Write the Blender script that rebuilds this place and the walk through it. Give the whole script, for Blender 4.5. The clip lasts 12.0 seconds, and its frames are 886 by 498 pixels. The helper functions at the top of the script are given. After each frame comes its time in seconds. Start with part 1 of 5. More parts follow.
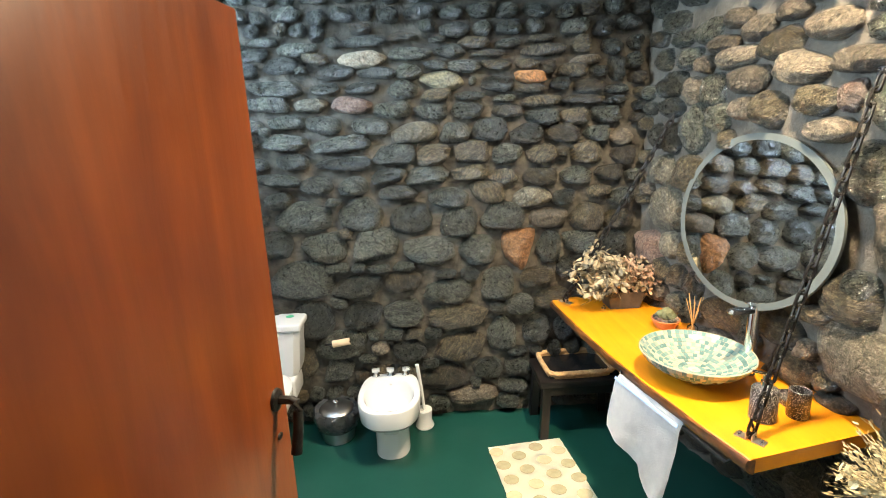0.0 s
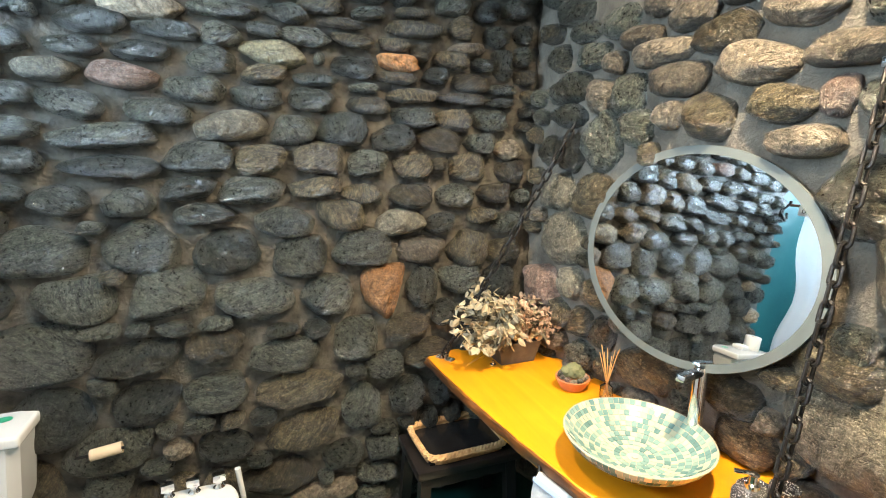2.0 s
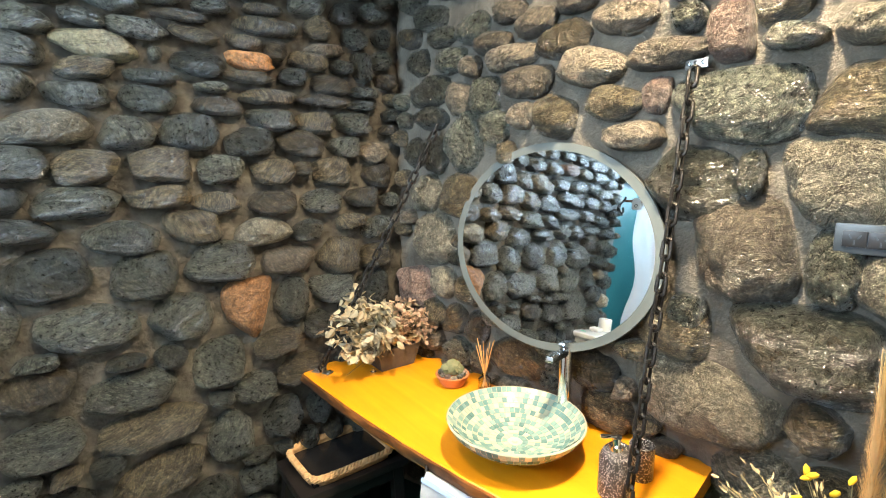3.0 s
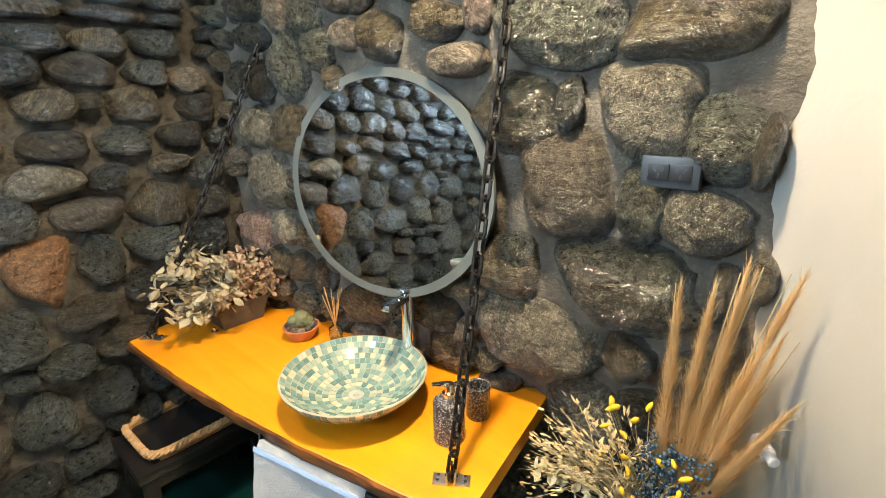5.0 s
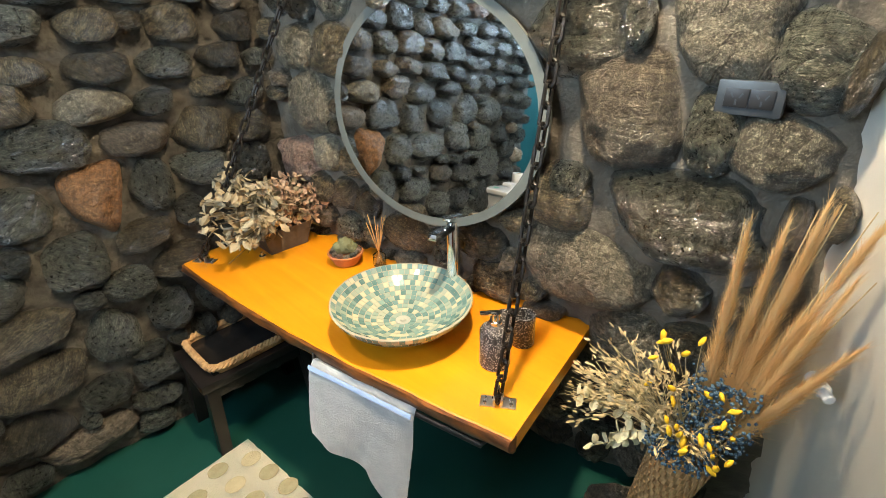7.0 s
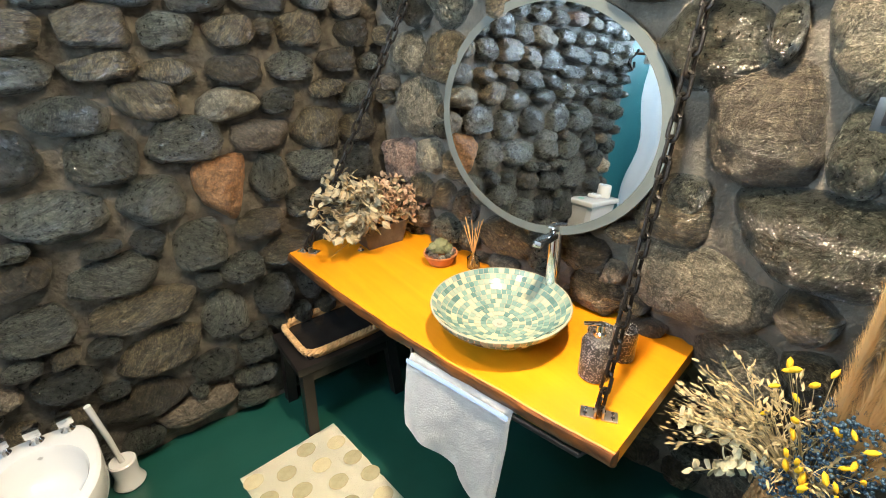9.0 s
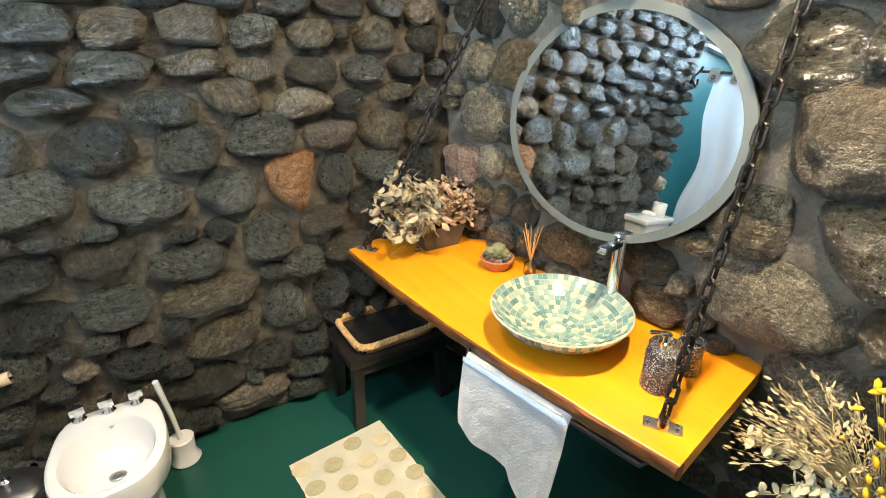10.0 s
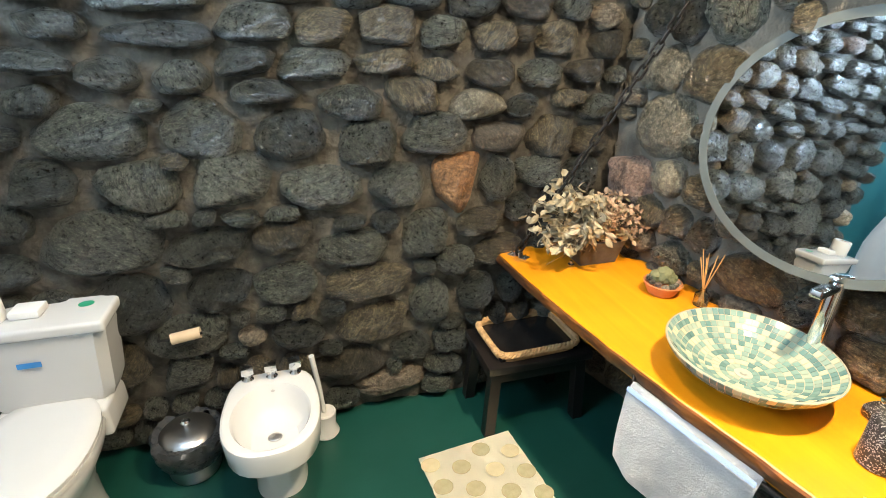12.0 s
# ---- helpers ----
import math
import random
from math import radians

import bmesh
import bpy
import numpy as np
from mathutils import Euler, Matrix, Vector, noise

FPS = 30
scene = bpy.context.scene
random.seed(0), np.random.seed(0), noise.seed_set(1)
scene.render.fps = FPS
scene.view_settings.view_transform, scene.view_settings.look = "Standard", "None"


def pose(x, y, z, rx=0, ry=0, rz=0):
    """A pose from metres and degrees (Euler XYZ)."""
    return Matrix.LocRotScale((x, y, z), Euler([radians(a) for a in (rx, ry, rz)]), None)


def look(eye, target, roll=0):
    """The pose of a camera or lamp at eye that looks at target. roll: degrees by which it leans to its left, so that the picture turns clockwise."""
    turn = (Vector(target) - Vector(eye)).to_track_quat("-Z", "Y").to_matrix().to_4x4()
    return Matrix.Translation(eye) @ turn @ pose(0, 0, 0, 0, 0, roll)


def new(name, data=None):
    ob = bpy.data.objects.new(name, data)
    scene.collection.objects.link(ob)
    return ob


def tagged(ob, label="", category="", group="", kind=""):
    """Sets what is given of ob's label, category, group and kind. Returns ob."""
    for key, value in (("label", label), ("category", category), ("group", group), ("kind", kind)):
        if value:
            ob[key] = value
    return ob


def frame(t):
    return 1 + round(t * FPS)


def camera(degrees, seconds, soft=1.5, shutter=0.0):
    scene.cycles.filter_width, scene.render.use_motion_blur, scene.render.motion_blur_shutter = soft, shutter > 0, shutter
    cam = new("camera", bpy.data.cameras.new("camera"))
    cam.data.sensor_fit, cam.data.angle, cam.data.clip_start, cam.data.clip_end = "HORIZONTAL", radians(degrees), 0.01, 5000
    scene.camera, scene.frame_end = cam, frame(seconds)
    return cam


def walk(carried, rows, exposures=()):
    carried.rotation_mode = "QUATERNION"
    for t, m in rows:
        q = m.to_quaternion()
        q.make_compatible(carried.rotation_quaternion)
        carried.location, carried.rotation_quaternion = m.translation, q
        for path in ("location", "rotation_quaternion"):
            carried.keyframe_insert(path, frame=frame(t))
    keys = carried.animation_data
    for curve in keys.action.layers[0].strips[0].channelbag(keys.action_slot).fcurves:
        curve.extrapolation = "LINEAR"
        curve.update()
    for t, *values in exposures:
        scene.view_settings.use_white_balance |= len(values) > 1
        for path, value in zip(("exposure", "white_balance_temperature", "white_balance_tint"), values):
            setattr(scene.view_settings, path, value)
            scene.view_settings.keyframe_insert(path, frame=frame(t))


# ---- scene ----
cam = camera(84.5, 12.0, 0.8)
PATH = [
    (0, (-1.320, -2.872, 1.836), (-1.240, -0.932, 1.357), -2.26),
    (0.5, (-1.315, -2.595, 1.806), (-1.252, -0.651, 1.340), -2.42),
    (1, (-1.337, -2.306, 1.762), (-1.204, -0.358, 1.325), -1.95),
    (1.5, (-1.323, -2.131, 1.753), (-0.967, -0.210, 1.323), -0.23),
    (2, (-1.269, -2.106, 1.733), (-0.559, -0.277, 1.345), 1.03),
    (2.5, (-1.303, -2.084, 1.716), (-0.303, -0.392, 1.348), -0.08),
    (3, (-1.251, -2.089, 1.693), (-0.088, -0.498, 1.356), -0.19),
    (3.5, (-1.182, -2.106, 1.691), (0.145, -0.650, 1.349), 0.54),
    (5.5, (-0.955, -2.124, 1.715), (0.439, -0.921, 0.932), -0.17),
    (6, (-0.967, -2.107, 1.709), (0.370, -0.943, 0.783), -0.66),
    (6.5, (-0.988, -2.092, 1.701), (0.303, -0.860, 0.799), -1.21),
    (7, (-1.004, -2.070, 1.716), (0.234, -0.788, 0.809), -1.53),
    (9, (-1.115, -2.012, 1.727), (-0.069, -0.554, 0.845), -1.21),
    (9.5, (-1.157, -2.009, 1.705), (-0.166, -0.496, 0.851), -0.43),
    (10, (-1.203, -2.000, 1.697), (-0.273, -0.436, 0.867), 0.04),
    (10.5, (-1.248, -1.983, 1.688), (-0.375, -0.381, 0.869), 0.72),
    (11, (-1.309, -1.943, 1.687), (-0.519, -0.300, 0.865), 0.81),
    (11.5, (-1.349, -1.900, 1.693), (-0.676, -0.209, 0.862), 1.13),
    (12, (-1.367, -1.880, 1.692), (-0.832, -0.136, 0.870), 1.21),
]
# the clip darkens while the pale wall is in view
EXPOSURES = [(0, 0.14), (1.0, 0.10), (2.0, 0.16), (3.5, 0.08), (5.5, -0.50), (7.0, -0.50), (9.0, -0.18), (12, -0.12)]
walk(cam, [(t, look(eye, target, roll)) for t, eye, target, roll in PATH], EXPOSURES)

# ---- world and large lights ----
world = bpy.data.worlds.new("sky")
scene.world = world
world.use_nodes = True
wn = world.node_tree.nodes
sky = wn.new("ShaderNodeTexSky")
sky.sky_type, sky.sun_disc, sky.sun_elevation, sky.sun_rotation = "NISHITA", False, radians(40), radians(250)
world.node_tree.links.new(sky.outputs[0], wn["Background"].inputs[0])
wn["Background"].inputs[1].default_value = 0.12


def lamp(name, kind, energy, colour, m, size=0.1, size_y=None, spread=None):
    data = bpy.data.lights.new(name, kind)
    data.energy, data.color = energy, colour
    if kind == "AREA":
        data.size = size
        if size_y:
            data.shape, data.size_y = "RECTANGLE", size_y
        if spread:
            data.spread = radians(spread)
    else:
        data.shadow_soft_size = size
    ob = new(name, data)
    ob.matrix_world = m
    return ob


# warm ceiling lamps over the washstand and before the stone wall; daylight through the high window and an added, unseen
# skylight
lamp("ceiling_lamp_light", "AREA", 84.0, (1.0, 0.80, 0.54), look((-0.42, -1.55, 2.92), (-0.36, -1.5, 0)), 0.12, None, 140)
# out of view, added to brighten the left of the stone wall
lamp("ceiling_lamp_light", "AREA", 24.0, (1.0, 0.84, 0.62), look((-1.30, -1.05, 2.92), (-1.3, -1.0, 0)), 0.12, None, 130)
# blue fill on the stone tops; its skylight is made up, above the view
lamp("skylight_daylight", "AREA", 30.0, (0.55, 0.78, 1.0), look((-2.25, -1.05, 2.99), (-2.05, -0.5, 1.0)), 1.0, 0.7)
lamp("window_daylight", "AREA", 145.0, (0.60, 0.81, 1.0), look((-3.52, -1.0, 2.42), (-1.5, -0.75, 1.2)), 1.4, 0.8)


# ---- materials ----
def mat(name, colour, rough=0.5, metal=0.0, spec=0.5):
    m = bpy.data.materials.new(name)
    m.use_nodes = True
    b = m.node_tree.nodes["Principled BSDF"]
    b.inputs["Base Color"].default_value = (*colour, 1)
    b.inputs["Roughness"].default_value, b.inputs["Metallic"].default_value = rough, metal
    b.inputs["Specular IOR Level"].default_value = spec
    return m


class Nodes:
    """Short-hand for building a node tree on a material."""

    def __init__(self, m):
        self.t, self.b = m.node_tree, m.node_tree.nodes["Principled BSDF"]
        self.co = self.t.nodes.new("ShaderNodeTexCoord")

    def node(self, kind, **inputs):
        n = self.t.nodes.new(kind)
        for k, v in inputs.items():
            self.put(n.inputs[k.replace("_", " ")], v)
        return n

    def put(self, socket, v):
        if isinstance(v, bpy.types.NodeSocket):
            self.t.links.new(v, socket)
        else:
            socket.default_value = v

    def noise(self, scale, detail=4.0, rough=0.55, vec="Object", distortion=0.0):
        v = self.co.outputs[vec] if isinstance(vec, str) else vec
        return self.node("ShaderNodeTexNoise", Vector=v, Scale=scale, Detail=detail, Roughness=rough, Distortion=distortion).outputs["Fac"]

    def ramp(self, fac, *stops):
        n = self.t.nodes.new("ShaderNodeValToRGB")
        while len(n.color_ramp.elements) < len(stops):
            n.color_ramp.elements.new(0.5)
        for e, (p, c) in zip(n.color_ramp.elements, stops):
            e.position = p
            e.color = (*c, 1) if not isinstance(c, float) else (c, c, c, 1)
        self.put(n.inputs[0], fac)
        return n.outputs[0]

    def mix(self, fac, a, b, blend="MIX"):
        n = self.t.nodes.new("ShaderNodeMix")
        n.data_type, n.blend_type = "RGBA", blend
        for i, v in ((0, fac), (6, a), (7, b)):
            self.put(n.inputs[i], (*v, 1) if isinstance(v, tuple) and len(v) == 3 else v)
        return n.outputs[2]

    def math(self, op, a, b=0.5):
        n = self.t.nodes.new("ShaderNodeMath")
        n.operation = op
        self.put(n.inputs[0], a), self.put(n.inputs[1], b)
        return n.outputs[0]

    def mapped(self, scale, vec="Object"):
        n = self.t.nodes.new("ShaderNodeMapping")
        self.put(n.inputs["Vector"], self.co.outputs[vec])
        n.inputs["Scale"].default_value = scale
        return n.outputs[0]

    def bump(self, height, strength=0.3, distance=0.01):
        n = self.node("ShaderNodeBump", Strength=strength, Distance=distance, Height=height)
        self.t.links.new(n.outputs[0], self.b.inputs["Normal"])

    def out(self, **kw):
        for k, v in kw.items():
            self.put(self.b.inputs[k.replace("_", " ")], v)


def varied(name, a, b, rough=0.5, scale=6.0, bump=0.0, bscale=80.0, metal=0.0, rvar=0.12, spec=0.5, depth=0.004):
    """A surface that wanders between two colours, with fine relief."""
    m = mat(name, a, rough, metal, spec)
    n = Nodes(m)
    big, fine = n.noise(scale), n.noise(bscale, 6.0, 0.65)
    n.out(Base_Color=n.mix(n.ramp(big, (0.3, 0.0), (0.7, 1.0)), a, b))
    n.out(Roughness=n.math("ADD", n.math("MULTIPLY", fine, rvar), rough - rvar / 2))
    if bump:
        n.bump(fine, bump, depth)
    return m


def stone_mat(name, dark, light, vein, rough=0.30, speckle=0.0, strata=0.5):
    """Varnished river stone: each one has its own tone, veins, strata and pitting."""
    m = mat(name, dark, rough, 0.0, 0.6)
    n = Nodes(m)
    info = n.t.nodes.new("ShaderNodeObjectInfo")
    geo = n.t.nodes.new("ShaderNodeNewGeometry")
    off = n.t.nodes.new("ShaderNodeVectorMath")
    off.operation = "SCALE"
    n.put(off.inputs[0], (7.3, 3.1, 5.7))
    n.put(off.inputs["Scale"], n.math("MULTIPLY", info.outputs["Random"], 40.0))
    add = n.t.nodes.new("ShaderNodeVectorMath")
    add.operation = "ADD"
    n.put(add.inputs[0], geo.outputs["Position"]), n.put(add.inputs[1], off.outputs[0])
    p = add.outputs[0]
    rot = n.t.nodes.new("ShaderNodeVectorRotate")
    rot.rotation_type = "Y_AXIS"
    n.put(rot.inputs["Vector"], p)
    n.put(rot.inputs["Angle"], n.math("MULTIPLY", n.math("SUBTRACT", info.outputs["Random"], 0.5), 3.0))
    sm = n.t.nodes.new("ShaderNodeMapping")
    n.put(sm.inputs["Vector"], rot.outputs[0])
    sm.inputs["Scale"].default_value = (4.0, 4.0, 30.0)
    layer = n.noise(2.2, 6.0, 0.7, sm.outputs[0], 0.8)
    blotch, lump, grain, pit = n.noise(9.0, 5.0, 0.65, p), n.noise(13.0, 5.0, 0.65, p, 0.6), n.noise(58.0, 6.0, 0.75, p), n.noise(230.0, 2.0, 0.6, p)
    own = n.math("FRACT", n.math("ADD", n.math("MULTIPLY", info.outputs["Random"], 17.0), geo.outputs["Random Per Island"]))
    band = n.noise(2.6, 8.0, 0.72, sm.outputs[0], 1.2)
    thin = n.noise(5.0, 6.0, 0.6, sm.outputs[0], 2.2)
    crack = n.noise(4.5, 6.0, 0.62, p, 1.4)
    edge = n.math("ABSOLUTE", n.math("SUBTRACT", crack, 0.5))
    tone = n.mix(n.ramp(blotch, (0.32, 0.0), (0.68, 1.0)), dark, light)
    tone = n.mix(1.0, tone, n.ramp(own, (0.0, 0.45), (0.5, 0.85), (1.0, 1.3)), "MULTIPLY")
    tone = n.mix(n.math("MULTIPLY", n.ramp(layer, (0.46, 0.0), (0.56, 1.0)), strata), tone, tuple(0.45 * c for c in dark))
    tone = n.mix(1.0, tone, n.ramp(band, (0.36, 1.0 - 1.4 * strata), (0.64, 1.0 + 1.8 * strata)), "MULTIPLY")
    rare = n.ramp(own, (0.15, 0.15), (0.7, 0.8))
    tone = n.mix(n.math("MULTIPLY", n.ramp(n.math("ABSOLUTE", n.math("SUBTRACT", thin, 0.5)), (0.0, 1.0), (0.022, 0.0)), rare), tone, vein)
    scratch = n.noise(9.0, 7.0, 0.75, sm.outputs[0], 1.4)
    tone = n.mix(n.ramp(scratch, (0.58, 0.0), (0.70, 0.42 * (0.4 + strata))), tone, vein)
    tone = n.mix(n.ramp(grain, (0.60, 0.0), (0.72, 0.36 + 0.3 * speckle)), tone, vein)
    tone = n.mix(n.ramp(pit, (0.60 - 0.08 * speckle, 0.0), (0.74, 0.14 + 0.5 * speckle)), tone, vein)
    tone = n.mix(1.0, tone, n.ramp(grain, (0.38, 0.55), (0.62, 1.4)), "MULTIPLY")
    tone = n.mix(n.ramp(edge, (0.0, 0.75), (0.010, 0.0)), tone, tuple(0.25 * c for c in dark))
    n.out(Base_Color=tone)
    n.out(Roughness=n.math("ADD", n.math("MULTIPLY", grain, 0.30), rough - 0.15))
    h = n.math("ADD", n.math("MULTIPLY", lump, 1.0), n.math("MULTIPLY", band, 0.10 + 0.55 * strata))
    h = n.math("ADD", h, n.math("MULTIPLY", n.ramp(edge, (0.0, 0.0), (0.03, 1.0)), 0.10))
    h = n.math("ADD", h, n.math("ADD", n.math("MULTIPLY", n.math("ADD", layer, thin), 0.12), n.math("MULTIPLY", n.math("ADD", grain, scratch), 0.15)))
    n.bump(h, 1.0, 0.080)
    n.t.links.new(n.b.inputs["Normal"].links[0].from_socket, n.b.inputs["Coat Normal"])
    n.b.inputs["Coat Weight"].default_value, n.b.inputs["Coat Roughness"].default_value = (1.0 if rough < 0.45 else 0.2), 0.13
    return m


STONE = {
    "dark": stone_mat("stone_dark", (0.023, 0.025, 0.022), (0.062, 0.068, 0.051), (0.337, 0.337, 0.266)),
    "grey": stone_mat("stone_grey", (0.046, 0.051, 0.042), (0.106, 0.115, 0.088), (0.393, 0.384, 0.306)),
    "brown": stone_mat("stone_brown", (0.051, 0.040, 0.023), (0.116, 0.094, 0.055), (0.421, 0.356, 0.225), 0.4),
    "tan": stone_mat("stone_tan", (0.130, 0.107, 0.078), (0.233, 0.189, 0.134), (0.397, 0.350, 0.271), 0.5, 0.5, 0.25),
    "granite": stone_mat("stone_granite", (0.099, 0.089, 0.065), (0.215, 0.194, 0.144), (0.438, 0.414, 0.315), 0.5, 1.0, 0.15),
    "pink": stone_mat("stone_pink", (0.213, 0.129, 0.100), (0.296, 0.206, 0.167), (0.443, 0.387, 0.339), 0.45, 0.8, 0.1),
    "orange": stone_mat("stone_orange", (0.476, 0.212, 0.072), (0.561, 0.289, 0.119), (0.608, 0.420, 0.287), 0.5, 0.4, 0.1),
    "olive": stone_mat("stone_olive", (0.208, 0.192, 0.114), (0.291, 0.260, 0.162), (0.416, 0.374, 0.260), 0.4, 0.2, 0.1),
    "cream": stone_mat("stone_cream", (0.314, 0.259, 0.184), (0.409, 0.342, 0.253), (0.560, 0.560, 0.473), 0.55, 0.5, 0.1),
}
M_MORTAR = varied("mortar", (0.034, 0.030, 0.024), (0.150, 0.135, 0.108), 0.48, 16.0, 1.0, 42.0, spec=0.5, depth=0.022)
M_MORTARPALE = varied("pale_mortar", (0.085, 0.074, 0.058), (0.20, 0.178, 0.142), 0.55, 9.0, 1.0, 60.0, spec=0.4, depth=0.016)
M_FLOOR = varied("green_cement", (0.007, 0.052, 0.042), (0.013, 0.072, 0.058), 0.30, 2.5, 0.06, 60.0)
M_PLASTER = varied("plaster", (0.76, 0.73, 0.66), (0.82, 0.79, 0.72), 0.75, 3.0, 0.25, 40.0)
M_GREEN = varied("green_paint", (0.006, 0.060, 0.064), (0.010, 0.080, 0.084), 0.45, 3.0, 0.3, 50.0)
# unseen ceiling, kept dark brown to cut bounced light
M_CEIL = varied("dark_ceiling", (0.13, 0.075, 0.04), (0.20, 0.12, 0.065), 0.8, 2.0)
M_CERAMIC = varied("white_ceramic", (0.62, 0.63, 0.64), (0.66, 0.67, 0.67), 0.12, 2.0, rvar=0.04)
M_CHROME = varied("chrome", (0.74, 0.75, 0.77), (0.82, 0.82, 0.83), 0.1, 9.0, metal=1.0, rvar=0.05)
M_STEEL = varied("brushed_steel", (0.42, 0.42, 0.42), (0.5, 0.5, 0.5), 0.32, 9.0, 0.1, 90.0, 1.0)
M_IRON = varied("black_iron", (0.018, 0.017, 0.016), (0.035, 0.032, 0.03), 0.42, 30.0, 0.4, 150.0, 0.7)
M_BLACKWOOD = varied("black_wood", (0.006, 0.005, 0.005), (0.014, 0.011, 0.010), 0.33, 8.0, 0.25, 60.0)
M_TOWEL = varied("white_terry", (0.70, 0.72, 0.76), (0.78, 0.80, 0.83), 0.95, 30.0, 1.0, 150.0, spec=0.1)
# pale blue of the counter's shade on the towel, put into a cloth colour
M_TOWELSHADE = varied("towel_shade", (0.34, 0.47, 0.76), (0.38, 0.52, 0.80), 0.9, 30.0, 0.5, 200.0, spec=0.1)
M_CURTAIN = varied("curtain_cloth", (0.62, 0.63, 0.65), (0.68, 0.69, 0.70), 0.8, 4.0, 0.2, 120.0, spec=0.2)
M_CARD = varied("cardboard", (0.55, 0.42, 0.28), (0.62, 0.48, 0.33), 0.85, 14.0, 0.2, 90.0)
M_PAPER = varied("tissue_paper", (0.82, 0.82, 0.81), (0.86, 0.86, 0.85), 0.95, 10.0, 0.4, 90.0)
M_COPPER = varied("brown_pipe", (0.16, 0.055, 0.03), (0.21, 0.075, 0.04), 0.4, 12.0, 0.1)
M_BAG = varied("bin_bag", (0.03, 0.032, 0.034), (0.06, 0.062, 0.065), 0.28, 14.0, 0.8, 30.0)
M_RUBBER = varied("dark_plastic", (0.012, 0.012, 0.013), (0.02, 0.02, 0.022), 0.4, 20.0)
M_SOCKET = varied("slate_plastic", (0.035, 0.045, 0.055), (0.045, 0.055, 0.066), 0.38, 20.0, 0.05)
M_TERRACOTTA = varied("terracotta", (0.42, 0.16, 0.06), (0.52, 0.21, 0.085), 0.7, 20.0, 0.4, 120.0)
M_WICKER = varied("wicker", (0.360, 0.195, 0.083), (0.630, 0.390, 0.180), 0.6, 35.0, 0.5, 120.0)
M_PLUME = varied("pampas_plume", (0.70, 0.46, 0.20), (0.82, 0.58, 0.29), 0.95, 12.0, spec=0.1)
M_STRAW = varied("straw", (0.42, 0.33, 0.17), (0.58, 0.47, 0.27), 0.85, 14.0, spec=0.2)
M_EUCA = varied("pale_leaf", (0.50, 0.47, 0.30), (0.62, 0.58, 0.42), 0.75, 20.0, 0.3, 90.0)
M_YELLOW = varied("yellow_bud", (0.70, 0.40, 0.01), (0.80, 0.50, 0.02), 0.8, 30.0)
M_BLUE = varied("blue_berry", (0.02, 0.055, 0.10), (0.045, 0.10, 0.16), 0.7, 30.0)
M_DRYLEAF = varied("dry_leaf", (0.29, 0.24, 0.15), (0.46, 0.39, 0.26), 0.8, 25.0, 0.3, 90.0)
M_DRYPINK = varied("dry_hydrangea", (0.30, 0.19, 0.125), (0.56, 0.40, 0.28), 0.85, 25.0, 0.3, 90.0)
M_CACTUS = varied("cactus_skin", (0.11, 0.12, 0.055), (0.20, 0.20, 0.10), 0.8, 40.0, 0.8, 120.0)
M_REED = varied("reed_stick", (0.60, 0.33, 0.11), (0.70, 0.42, 0.16), 0.7, 20.0)
M_PLANTER = varied("weathered_box", (0.05, 0.042, 0.038), (0.11, 0.095, 0.085), 0.6, 18.0, 0.6, 70.0)
M_DRAIN = varied("satin_drain", (0.30, 0.31, 0.27), (0.40, 0.40, 0.34), 0.45, 30.0, 0.2, 90.0, 0.3)
M_BRANCH = varied("dark_branch", (0.06, 0.045, 0.03), (0.10, 0.075, 0.05), 0.8, 20.0)
M_LABEL = varied("blue_sticker", (0.05, 0.25, 0.62), (0.06, 0.28, 0.66), 0.4, 20.0)
M_LABELG = varied("green_sticker", (0.03, 0.32, 0.18), (0.04, 0.36, 0.2), 0.4, 20.0)
M_BLACKLINER = varied("tray_liner", (0.010, 0.009, 0.009), (0.02, 0.018, 0.017), 0.25, 10.0, 0.1)


def wood_mat(name, a, b, c, rough, scale, axis):
    m = mat(name, a, rough)
    n = Nodes(m)
    n.b.inputs["Coat Weight"].default_value, n.b.inputs["Coat Roughness"].default_value = 0.25, 0.25
    v = n.mapped(axis)
    g, big, fine = n.noise(scale, 6.0, 0.6, v, 0.6), n.noise(1.7, 3.0), n.noise(scale * 6, 4.0, 0.6, v)
    tone = n.mix(n.ramp(g, (0.35, 0.0), (0.68, 1.0)), a, b)
    tone = n.mix(n.math("MULTIPLY", n.ramp(big, (0.45, 0.0), (0.75, 1.0)), 0.6), tone, c)
    n.out(Base_Color=tone)
    n.out(Roughness=n.math("ADD", n.math("MULTIPLY", fine, 0.15), rough - 0.07))
    n.bump(n.math("ADD", n.math("MULTIPLY", fine, 0.5), g), 0.12, 0.004)
    return m


M_DOOR = wood_mat("door_veneer", (0.125, 0.025, 0.002), (0.21, 0.047, 0.004), (0.065, 0.011, 0.001), 0.36, 2.2, (5.0, 5.0, 0.6))
M_COUNTER = wood_mat("honey_wood", (0.68, 0.25, 0.006), (0.76, 0.31, 0.010), (0.56, 0.17, 0.004), 0.32, 2.0, (7.0, 0.7, 7.0))
M_BARK = wood_mat("live_edge", (0.035, 0.014, 0.006), (0.26, 0.085, 0.014), (0.012, 0.007, 0.005), 0.45, 6.0, (5.0, 1.4, 5.0))


